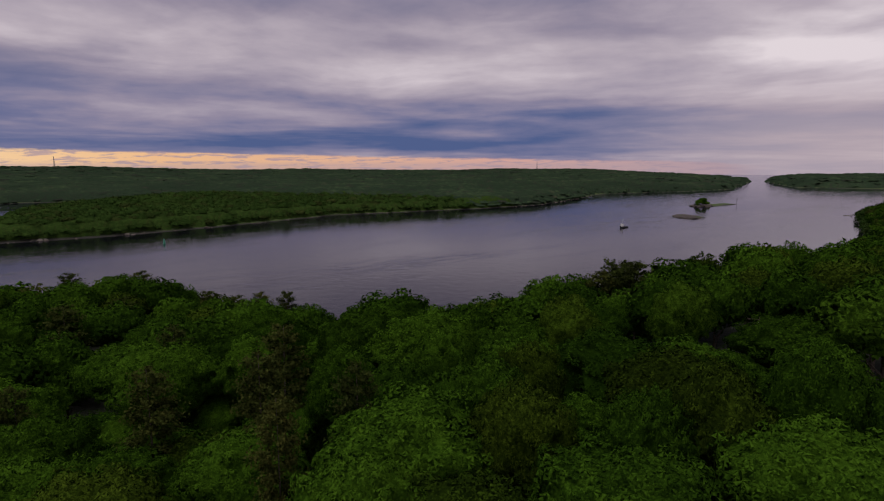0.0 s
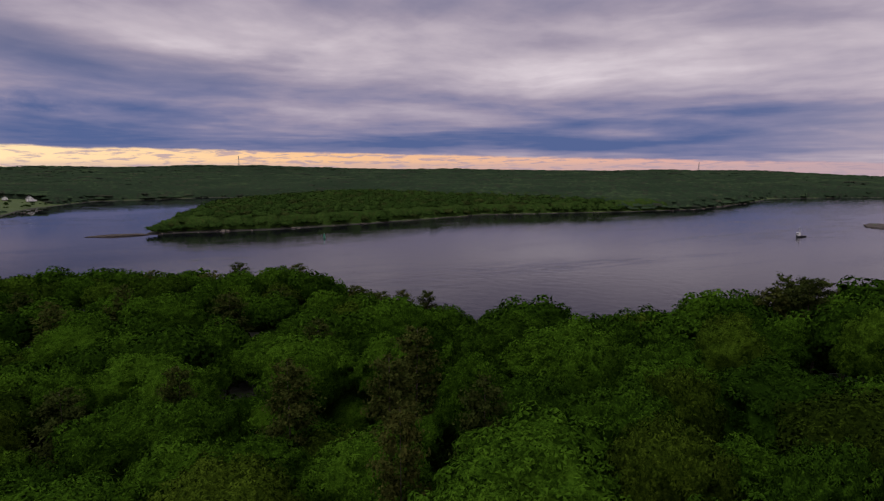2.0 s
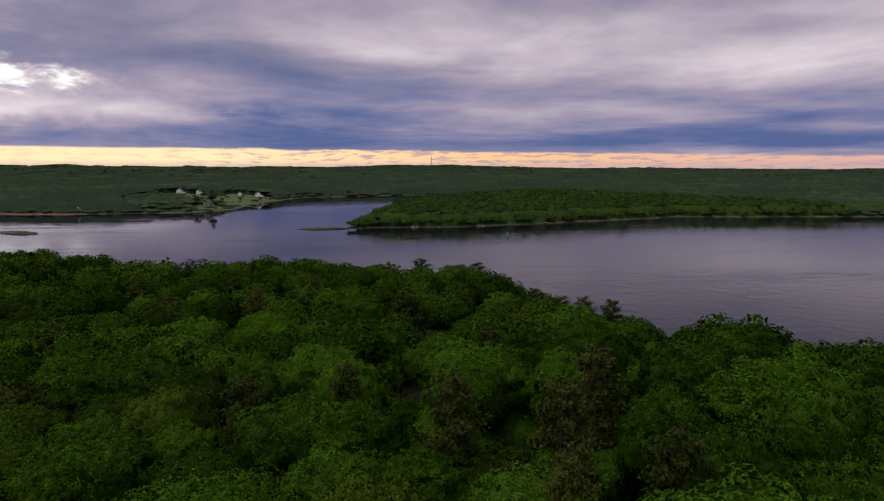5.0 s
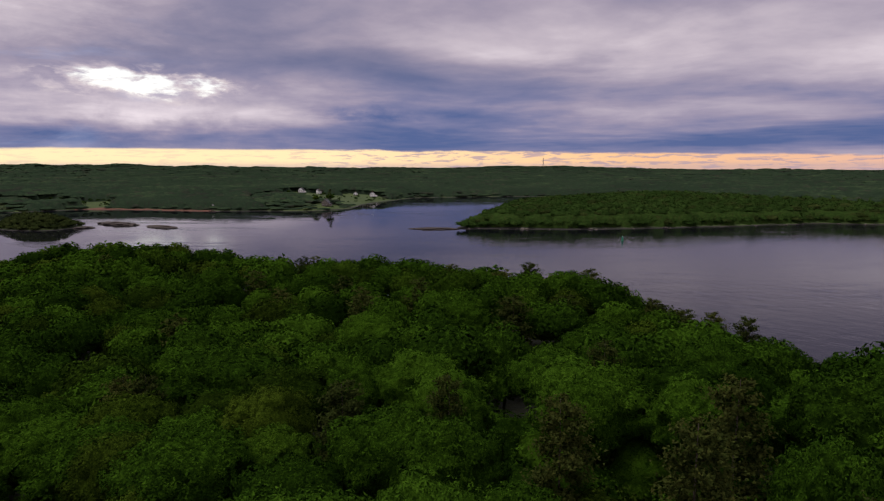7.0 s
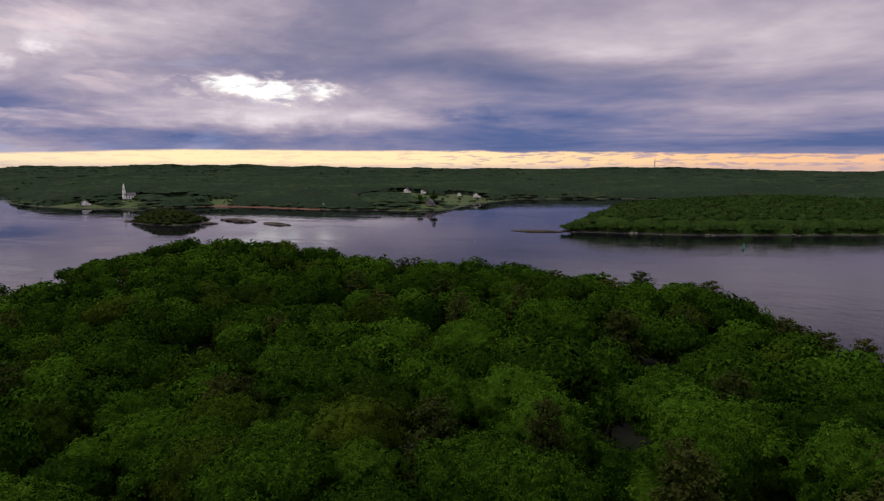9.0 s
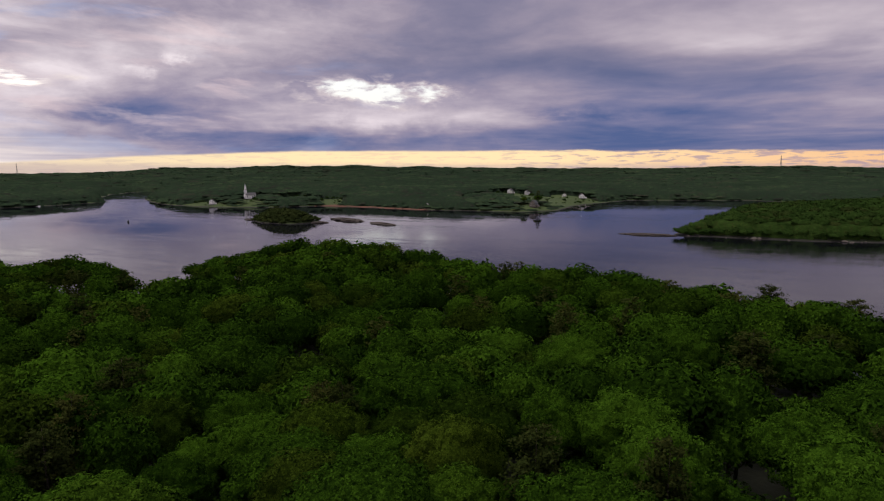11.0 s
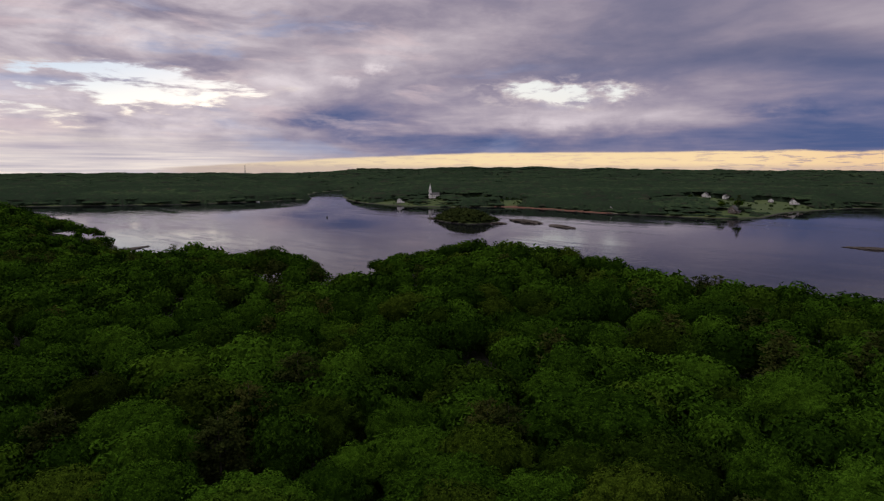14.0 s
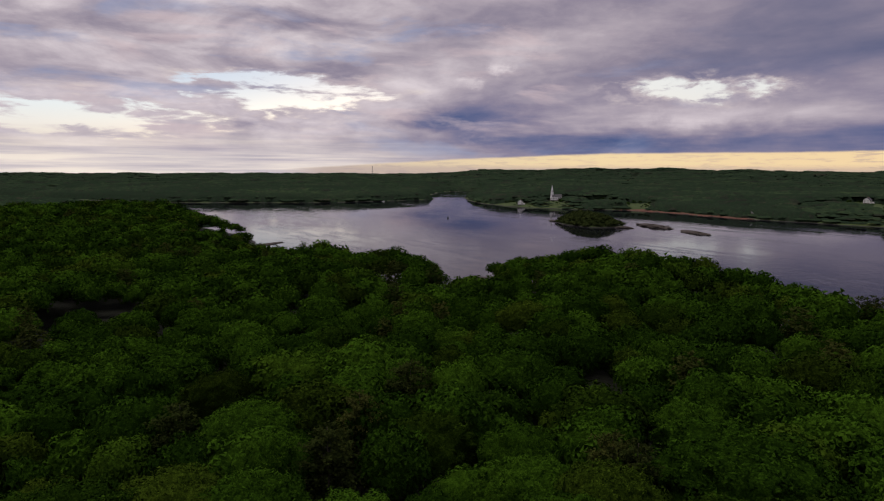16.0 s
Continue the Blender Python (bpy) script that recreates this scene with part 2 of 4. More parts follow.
def foliage(name, dark, mid, light, rough=0.6, through_light=0.2, clump=1.7, relief=0.8, depth=0.35, patch_size=0.12, stray=0.62, crisp=0.0, stands=0.5):
    """Leaves: clumps of a hand's width to a bough, varied from tree to tree."""
    m, n, bsdf = material(name)
    info = n.nodes.new("ShaderNodeObjectInfo").outputs["Random"]
    tint = n.nodes.new("ShaderNodeAttribute")
    tint.attribute_name = "tint"
    tree = n.math("FRACT", n.add(info, tint.outputs["Fac"]))
    at = place_coord(n)
    shifted = n.nodes.new("ShaderNodeVectorMath")
    n.links.new(at, shifted.inputs[0])
    n.put(shifted.inputs[1], n.mix(1.0, n.noise(at, clump * 1.3, 2, 0.5, color=True), (0.5, 0.5, 0.5), "MULTIPLY"))
    cell = n.nodes.new("ShaderNodeTexVoronoi")
    cell.inputs["Scale"].default_value = clump
    n.links.new(shifted.outputs[0], cell.inputs["Vector"])
    leaf = n.nodes.new("ShaderNodeTexVoronoi")
    leaf.inputs["Scale"].default_value = clump * 3.3
    n.links.new(at, leaf.inputs["Vector"])
    tone = n.nodes.new("ShaderNodeSeparateColor")
    n.links.new(cell.outputs["Color"], tone.inputs[0])
    fleck = n.nodes.new("ShaderNodeSeparateColor")
    n.links.new(leaf.outputs["Color"], fleck.inputs[0])
    patch = n.noise(at, patch_size, 3)
    isle = n.nodes.new("ShaderNodeNewGeometry").outputs["Random Per Island"]
    v = n.add(n.mul(tree, stray), n.add(n.mul(n.sub(tone.outputs[0], 0.4), 0.34 + crisp * 0.45), n.add(n.mul(n.sub(patch, 0.5), stands), n.mul(n.sub(fleck.outputs[1], 0.5), 0.5))))
    v = n.add(v, n.mul(n.sub(n.mul(isle, isle), 0.33), 0.30))
    # Shade of the gaps put into the colour: darker towards leaf-cell edges.
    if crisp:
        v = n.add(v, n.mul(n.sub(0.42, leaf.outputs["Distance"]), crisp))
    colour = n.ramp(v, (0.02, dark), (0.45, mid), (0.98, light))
    if crisp:
        rusty = n.step(n.math("FRACT", n.mul(tree, 7.31)), 0.72, 0.95, 0.0, 0.55)
        colour = n.mix(rusty, colour, n.mix(1.0, colour, (1.15, 0.62, 1.0), "MULTIPLY"))
    n.put(bsdf.inputs["Base Color"], colour)
    bsdf.inputs["Roughness"].default_value = rough
    bsdf.inputs["Specular IOR Level"].default_value = 0.0
    height = n.sub(1.0, n.add(cell.outputs["Distance"], n.mul(leaf.outputs["Distance"], 0.4 + crisp * 0.5)))
    bump(n, bsdf, height, relief, depth)
    if through_light:
        lucent = n.nodes.new("ShaderNodeBsdfTranslucent")
        n.put(lucent.inputs[0], colour)
        both = n.nodes.new("ShaderNodeMixShader")
        both.inputs[0].default_value = through_light
        n.links.new(bsdf.outputs[0], both.inputs[1])
        n.links.new(lucent.outputs[0], both.inputs[2])
        n.links.new(both.outputs[0], n.nodes["Material Output"].inputs[0])
    return m


def plain(name, a, b, scale, rough=0.7, relief=0.3, depth=0.02, metal=0.0):
    """Two colours mixed by a coarse and a fine grain."""
    m, n, bsdf = material(name)
    at = n.nodes.new("ShaderNodeTexCoord").outputs["Object"]
    g = n.add(n.mul(n.noise(at, scale, 5), 0.6), n.mul(n.noise(at, scale * 7, 3), 0.4))
    n.put(bsdf.inputs["Base Color"], n.ramp(g, (0.3, a), (0.7, b)))
    bsdf.inputs["Roughness"].default_value, bsdf.inputs["Metallic"].default_value = rough, metal
    if relief:
        bump(n, bsdf, g, relief, depth)
    return m


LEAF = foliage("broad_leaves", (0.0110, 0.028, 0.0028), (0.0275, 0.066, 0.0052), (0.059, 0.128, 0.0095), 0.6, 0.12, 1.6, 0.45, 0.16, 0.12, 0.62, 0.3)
NEEDLE = foliage("pine_needles", (0.023, 0.034, 0.008), (0.042, 0.055, 0.012), (0.072, 0.072, 0.017), 0.65, 0.05, 2.6, 0.6, 0.2)
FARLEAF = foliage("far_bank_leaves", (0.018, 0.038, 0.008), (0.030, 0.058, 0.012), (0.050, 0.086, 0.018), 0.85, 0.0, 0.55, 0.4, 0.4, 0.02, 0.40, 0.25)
# Distance haze put into the colour: bluer, with lifted darks.
HAZED_WOODS = foliage("hazed_distant_woods", (0.023, 0.039, 0.022), (0.034, 0.056, 0.029), (0.056, 0.084, 0.037), 0.95, 0.0, 0.3, 0.35, 0.7, 0.008, 0.4, 0.2, 1.6)
SCRUB = foliage("islet_leaves", (0.016, 0.024, 0.007), (0.028, 0.038, 0.011), (0.046, 0.056, 0.016), 0.85, 0.0, 0.55, 0.5, 0.6, 0.05, 0.4)
BARK = plain("bark", (0.045, 0.034, 0.026), (0.11, 0.085, 0.065), 3.0, 0.9, 0.6, 0.03)
ROCK = plain("shore_rock", (0.026, 0.021, 0.017), (0.085, 0.066, 0.052), 0.5, 0.9, 0.8, 0.3)
PALEROCK = plain("pale_boulder", (0.06, 0.05, 0.042), (0.17, 0.145, 0.12), 0.6, 0.9, 0.6, 0.15)
WHITE = plain("white_clapboard", (0.80, 0.79, 0.77), (0.90, 0.89, 0.87), 0.8, 0.6, 0.1)
SHINGLE = plain("grey_shingles", (0.05, 0.05, 0.055), (0.12, 0.115, 0.115), 1.4, 0.85, 0.3)
BRICK = plain("brick", (0.16, 0.07, 0.05), (0.27, 0.13, 0.09), 2.0, 0.85, 0.3)
GLASS = plain("window_glass", (0.015, 0.018, 0.022), (0.03, 0.034, 0.04), 0.6, 0.08, 0.0)
TIMBER = plain("weathered_timber", (0.10, 0.085, 0.07), (0.22, 0.19, 0.165), 1.6, 0.85, 0.4)
STEEL = plain("galvanised_steel", (0.20, 0.20, 0.21), (0.34, 0.34, 0.35), 2.0, 0.5, 0.1, 0.01, 0.6)
DARKPAINT = plain("dark_hull_paint", (0.015, 0.017, 0.022), (0.04, 0.042, 0.048), 1.5, 0.4, 0.1)
GREENPAINT = plain("green_marker_paint", (0.01, 0.16, 0.09), (0.02, 0.25, 0.14), 2.0, 0.45, 0.1)
REDEARTH = plain("red_marsh_earth", (0.10, 0.042, 0.026), (0.17, 0.075, 0.04), 0.12, 0.95, 0.5, 0.2)


def ground_material():
    m, n, bsdf = material("meadow_and_shore")
    at = place_coord(n)
    split = n.nodes.new("ShaderNodeSeparateXYZ")
    n.links.new(at, split.inputs[0])
    wide, fine = n.noise(at, 0.02, 5), n.noise(at, 0.8, 5)
    grass = n.ramp(n.add(n.mul(wide, 0.7), n.mul(fine, 0.3)), (0.3, (0.030, 0.056, 0.009)), (0.55, (0.052, 0.084, 0.013)), (0.75, (0.072, 0.100, 0.019)))
    shore = n.ramp(fine, (0.3, (0.016, 0.014, 0.012)), (0.62, (0.027, 0.022, 0.017)), (0.8, (0.042, 0.034, 0.027)))
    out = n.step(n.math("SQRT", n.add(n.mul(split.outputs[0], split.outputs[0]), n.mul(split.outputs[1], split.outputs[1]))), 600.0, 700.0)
    # Inside 600 m the ground is far darker than the meadow.
    near_floor = n.ramp(fine, (0.3, (0.005, 0.007, 0.002)), (0.7, (0.011, 0.013, 0.004)))
    grass = n.mix(out, near_floor, grass)
    wet = n.step(n.add(split.outputs[2], n.mul(n.sub(wide, 0.5), 0.9)), 0.25, 0.8)
    n.put(bsdf.inputs["Base Color"], n.mix(wet, shore, grass))
    bsdf.inputs["Roughness"].default_value = 0.95
    bump(n, bsdf, fine, 0.6, 0.4)
    return m


def water_material():
    m, n, bsdf = material("river_water")
    at = place_coord(n)
    split = n.nodes.new("ShaderNodeSeparateXYZ")
    n.links.new(at, split.inputs[0])
    x, y, _ = split.outputs
    drift = n.vec(n.mul(n.add(n.mul(x, 0.77), n.mul(y, 0.64)), 0.24), n.sub(n.mul(y, 0.77), n.mul(x, 0.64)))
    slick = n.noise(drift, 0.009, 5, 0.55, 0.6)
    wave = n.add(n.noise(at, 0.16, 3, 0.5), n.mul(n.noise(at, 0.9, 2, 0.5), 0.35))
    rippled = n.mul(n.step(slick, 0.42, 0.62), n.step(n.noise(drift, 0.07, 5, 0.6, 0.7), 0.40, 0.60))
    body = n.nodes.new("ShaderNodeBsdfDiffuse")
    n.put(body.inputs["Color"], n.ramp(slick, (0.3, (0.006, 0.007, 0.010)), (0.7, (0.010, 0.010, 0.013))))
    mirror = n.nodes.new("ShaderNodeBsdfGlossy")
    mirror.inputs["Color"].default_value = (0.78, 0.78, 0.83, 1)
    n.put(mirror.inputs["Roughness"], n.add(0.03, n.mul(rippled, 0.07)))
    edge = n.nodes.new("ShaderNodeFresnel")
    edge.inputs["IOR"].default_value = 1.33
    mixed = n.nodes.new("ShaderNodeMixShader")
    n.links.new(edge.outputs[0], mixed.inputs[0])
    n.links.new(body.outputs[0], mixed.inputs[1])
    n.links.new(mirror.outputs[0], mixed.inputs[2])
    n.links.new(mixed.outputs[0], n.nodes["Material Output"].inputs[0])
    b = n.nodes.new("ShaderNodeBump")
    b.inputs["Distance"].default_value = 0.25
    stirred = n.step(x, -620.0, -250.0, 0.0, 0.26)
    n.put(b.inputs["Strength"], n.add(n.add(0.028, stirred), n.mul(rippled, n.add(0.5, stirred))))
    n.put(b.inputs["Height"], wave)
    for shader in (mirror, edge):
        n.links.new(b.outputs[0], shader.inputs["Normal"])
    n.nodes.remove(bsdf)
    return m


GROUND, WATER = ground_material(), water_material()

# ---- the lie of the land: shorelines in metres ----
NEAR_BANK = [(-357, 60), (-345, 93), (-301, 136), (-234, 169), (-148, 216), (-107, 210), (-74, 195), (-44, 175), (0, 164), (38, 166),
             (95, 222), (199, 331), (338, 465), (392, 549), (518, 740), (635, 789), (2200, 700), (2200, -2500), (-1000, -2500), (-1060, -800),
             (-930, -560), (-792, -385), (-666, -258), (-594, -190), (-529, -146), (-486, -127), (-436, -122), (-406, -82), (-403, -38),
             (-351, -8), (-347, 17), (-333, 27), (-333, 35), (-348, 41)]
FAR_BANK = [(-396, 457), (-388, 463), (-378, 480), (-309, 531), (-247, 608), (-206, 670), (-136, 779), (-89, 802), (0, 858), (56, 891), (160, 974),
             (274, 1176), (351, 1344), (444, 1396), (611, 1483), (792, 1622), (1297, 2504), (1500, 5200), (-5200, 5200), (-5200, -4500),
             (-1100, -4500), (-1300, -1600), (-1250, -900), (-1111, -502), (-1123, -402), (-1140, -248), (-1218, -107), (-1301, -18),
             (-1460, -40), (-1680, -20), (-1821, 40), (-1812, 110), (-1549, 73), (-1411, 45), (-1247, 55), (-1150, 72), (-1039, 140),
             (-993, 219), (-986, 299), (-932, 347), (-830, 399), (-767, 459), (-709, 512), (-710, 581), (-739, 616), (-794, 685), (-828, 775),
             (-863, 875), (-744, 1069), (-624, 1103), (-502, 1143), (-458, 1070), (-468, 932), (-502, 849), (-520, 778), (-508, 689),
             (-466, 603), (-418, 505), (-404, 474)]
EAST_BANK = [(1136, 2007), (1029, 1738), (1101, 1687), (1207, 1601), (1597, 1489), (3600, 1500), (4000, 3200), (1800, 3100), (1350, 2500)]
ISLET = [(-787, 177), (-759, 149), (-721, 151), (-688, 171), (-681, 191), (-699, 220), (-725, 213), (-757, 203)]
ROCK_ISLE = [(393, 921), (431, 931), (495, 985), (490, 994), (442, 983), (396, 958)]
ROCK_FLAT = [(289, 735), (292, 697), (323, 724), (316, 768), (300, 762)]


# small rises and dips of the near bank: x, y, breadth, height
KNOLLS = [(-54, 136, 16, 2.4), (-30, 122, 14, 0.5), (-8, 114, 14, 1.2), (20, 113, 14, -0.4), (55, 117, 20, 1.4), (-112, 155, 20, -3.2), (-150, 153, 18, 0.4), (-178, 142, 14, -0.7),
          (-200, 132, 14, -0.7), (-245, 105, 24, 2.4), (-278, 92, 20, 2.1), (-312, 62, 20, -5.2), (-308, -12, 18, 4.0), (-255, 22, 16, 1.4), (-380, -92, 22, -7.0), (-386, -47, 22, 4.8), (-600, -280, 60, 6.3), (100, 160, 40, 0.8)]


def shore_distance(poly, x, y):
    """Metres inside (+) or outside (-) a shoreline."""
    p = np.array(poly, float)
    q = np.roll(p, -1, 0)
    best, inside = np.full(x.shape, 1e9), np.zeros(x.shape, bool)
    for (ax, ay), (bx, by) in zip(p, q):
        dx, dy = bx - ax, by - ay
        k = np.clip(((x - ax) * dx + (y - ay) * dy) / (dx * dx + dy * dy), 0, 1)
        best = np.minimum(best, np.hypot(x - ax - k * dx, y - ay - k * dy))
        if ay != by:
            inside ^= ((ay > y) != (by > y)) & (x < (bx - ax) * (y - ay) / (by - ay) + ax)
    return np.where(inside, best, -best)


def smooth(v, lo, hi):
    k = np.clip((v - lo) / (hi - lo), 0, 1)
    return k * k * (3 - 2 * k)


def wobble(x, y, size, seed):
    """Cheap smooth noise about -1 to 1 from a few crossing waves."""
    r, out = np.random.RandomState(seed), 0.0
    for k in range(6):
        a, f, ph = r.uniform(0, 6.283), r.uniform(0.6, 1.9) * 6.283 / size, r.uniform(0, 6.283)
        out = out + np.sin((x * np.cos(a) + y * np.sin(a)) * f + ph)
    return out / 3.2


def hump(x, y, cx, cy, sx, sy):
    return np.exp(-((x - cx) / sx) ** 2 / 2 - ((y - cy) / sy) ** 2 / 2)


def land(x, y):
    """Ground height and distance inside the nearest shoreline, for arrays."""
    x, y = np.asarray(x, float), np.asarray(y, float)
    jag = wobble(x, y, 60, 1) * 2.0 + wobble(x, y, 17, 2) * 1.1
    near = shore_distance(NEAR_BANK, x, y) + jag
    far = shore_distance(FAR_BANK, x, y) + jag
    east = shore_distance(EAST_BANK, x, y) + jag
    islet = shore_distance(ISLET, x, y) + jag * 0.5
    isle = shore_distance(ROCK_ISLE, x, y) + jag * 0.4
    flat = shore_distance(ROCK_FLAT, x, y) + jag * 0.4
    r = np.hypot(x, y)
    wide = np.where(x > 40, 150.0, 78.0)
    knoll = np.exp(-(((x - 40) / wide) ** 2 + ((y - 42) / 78.0) ** 2) / 2)
    zn = smooth(near, 0, 55) * (8.5 + 21 * knoll + 7.5 * hump(x, y, -90, 140, 44, 34) + 3 * hump(x, y, -175, 150, 40, 26) - 2 * hump(x, y, 10, 118, 24, 20) - 3 * hump(x, y, -38, 125, 20, 20) + 4 * hump(x, y, -250, 88, 60, 46)
                                + 6.3 * hump(x, y, 78, 116, 40, 30) - 5 * hump(x, y, -250, 26, 45, 24) - 6 * hump(x, y, -345, -62, 50, 50) + wobble(x, y, 90, 3) * 1.2
                                + sum(a * hump(x, y, cx, cy, w, w) for cx, cy, w, a in KNOLLS))
    zf = smooth(far, 0, 40) * 5 + smooth(far, 10, 190) * 11 + smooth(r, 1150, 3600) * smooth(far, 60, 500) * (21 + 10 * wobble(x, y, 900, 4) + 6 * wobble(x, y, 420, 5)) * (1 - 0.38 * smooth(x, -2300, -900))
    zf = zf + smooth(r, 3000, 4300) * (24 * hump(x, y, -4050, 1300, 500, 900) + 14 * hump(x, y, -2300, 3500, 700, 500) ) * (far > 0)
    zf = zf * (1 - 0.5 * smooth(r, 1300, 2200) * smooth(-y, -260, 300))
    ze = smooth(east, 0, 60) * 12
    s = np.maximum.reduce([near, far, east, islet, isle, flat])
    z = np.maximum.reduce([np.where(near > 0, zn + 0.15, -9), np.where(far > 0, zf + 0.15, -9), np.where(east > 0, ze + 0.15, -9),
                           np.where(islet > 0, 0.2 + smooth(islet, 0, 22) * 4.5, -9), np.where(isle > 0, 0.2 + smooth(isle, 0, 14) * 1.2, -9),
                           np.where(flat > 0, 0.2 + smooth(flat, 0, 8) * 0.4, -9)])
    z = np.where(s > 0, z + np.minimum(s, 4) * 0.18, np.maximum(s * 0.15, -4.0))
    return z, s


def mesh_from(name, verts, faces, mats, tint=None, mat_index=None, smooth_faces=False, facing=None):
    """A mesh from arrays; faces of one size."""
    me = bpy.data.meshes.new(name)
    verts, faces = np.asarray(verts, np.float32), np.asarray(faces, np.int32)
    k = faces.shape[1]
    me.vertices.add(len(verts))
    me.vertices.foreach_set("co", verts.ravel())
    me.loops.add(faces.size)
    me.loops.foreach_set("vertex_index", faces.ravel())
    me.polygons.add(len(faces))
    me.polygons.foreach_set("loop_start", np.arange(0, faces.size, k, dtype=np.int32))
    me.polygons.foreach_set("use_smooth", np.full(len(faces), smooth_faces))
    for m in mats:
        me.materials.append(m)
    if mat_index is not None:
        me.polygons.foreach_set("material_index", np.asarray(mat_index, np.int32))
    if tint is not None:
        me.attributes.new("tint", "FLOAT", "POINT").data.foreach_set("value", np.asarray(tint, np.float32))
    me.update(calc_edges=True)
    if facing is not None:
        me.normals_split_custom_set_from_vertices(np.asarray(facing, np.float32))
    return me


def build_ground():
    turn = np.radians(np.concatenate([np.arange(-44, 136, 0.45), np.arange(136, 316, 3.0)]))
    ring = np.concatenate([[0.05, 3.0, 6.0, 9.0], 12 * 1.0245 ** np.arange(0, 249)])
    ring = ring[ring < 4930]
    a, r = np.meshgrid(turn, ring, indexing="ij")
    x, y = -np.sin(a) * r, np.cos(a) * r
    z, _ = land(x, y)
    na, nr = x.shape
    verts = np.stack([x, y, z], -1).reshape(-1, 3)
    i, j = np.meshgrid(np.arange(na), np.arange(nr - 1), indexing="ij")
    i2 = (i + 1) % na
    faces = np.stack([i * nr + j, i * nr + j + 1, i2 * nr + j + 1, i2 * nr + j], -1).reshape(-1, 4)[:, ::-1]
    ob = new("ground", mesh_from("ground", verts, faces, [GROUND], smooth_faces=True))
    tagged(ob, "uneven meadow, forest floor and rocky river banks", "ground", kind="structure")


def build_water():
    k = np.arange(64) * (2 * math.pi / 64)
    verts = np.concatenate([[[0, 0, 0]], np.stack([4950 * np.cos(k), 4950 * np.sin(k), 0 * k], -1)])
    faces = np.stack([np.zeros(64), 1 + np.arange(64), 1 + (np.arange(64) + 1) % 64], -1)
    tagged(new("water", mesh_from("water", verts, faces, [WATER])), "calm grey tidal river with slicks and faint ripples", "river", kind="structure")


build_ground()
build_water()

# ---- trees ----
rng = np.random.RandomState(7)


def ico(levels):
    bm = bmesh.new()
    bmesh.ops.create_icosphere(bm, subdivisions=levels, radius=1.0)
    v = np.array([p.co[:] for p in bm.verts])
    f = np.array([[p.index for p in q.verts] for q in bm.faces])
    bm.free()
    return v, f


ICO1, ICO2 = ico(1), ico(2)


def sprays(points, normals, size, r, flat=0.55):
    """Pointed needle sprays at points, facing roughly outwards. One triangle each."""
    k = len(points)
    up = normals + r.normal(0, flat, (k, 3))
    up /= np.linalg.norm(up, axis=1)[:, None]
    side = np.cross(up, r.normal(0, 1, (k, 3)))
    side /= np.linalg.norm(side, axis=1)[:, None]
    fore = np.cross(up, side)
    s = size * r.uniform(0.6, 1.3, (k, 1))
    v = np.stack([points + side * s * 0.36 + up * s * 0.08, points + fore * s * 0.62 - up * s * 0.1, points - side * s * 0.36 + up * s * 0.08], 1).reshape(-1, 3)
    return v, np.arange(k)[:, None] * 3 + [0, 1, 2]


def joined(pieces):
    v, f, o = [], [], 0
    for a, b in pieces:
        v.append(a), f.append(np.asarray(b) + o)
        o += len(a)
    return np.concatenate(v), np.concatenate(f)


def tufts(points, normals, size, r, leaves):
    """Domed rosettes of drooping leaf sprays, each one joined at its middle."""
    k = len(points)
    up = normals + r.normal(0, 0.22, (k, 3))
    up /= np.linalg.norm(up, axis=1)[:, None]
    side = np.cross(up, r.normal(0, 1, (k, 3)))
    side /= np.linalg.norm(side, axis=1)[:, None]
    fore = np.cross(up, side)
    s = size * r.uniform(0.6, 1.25, (k, 1))
    verts, facing, faces = [points + up * s * 0.22], [up], []
    for q in range(leaves):
        a = q * 6.283 / leaves + r.uniform(-0.35, 0.35, (k, 1))
        out, across = np.cos(a) * side + np.sin(a) * fore, np.cos(a) * fore - np.sin(a) * side
        reach = s * r.uniform(0.75, 1.25, (k, 1))
        end = points + out * reach - up * s * r.uniform(0.0, 0.4, (k, 1))
        wing = across * reach * (1.15 / leaves)
        soft = up + out * 0.6
        soft /= np.linalg.norm(soft, axis=1)[:, None]
        verts += [end - wing, end + wing - out * reach * 0.25]
        facing += [soft, soft]
        faces.append((0, 1 + q * 2, 2 + q * 2))
    n = len(verts)
    v, m = np.stack(verts, 1).reshape(-1, 3), np.stack(facing, 1).reshape(-1, 3)
    f = (np.arange(k)[:, None, None] * n + np.array(faces)[None]).reshape(-1, 3)
    return v, f, m


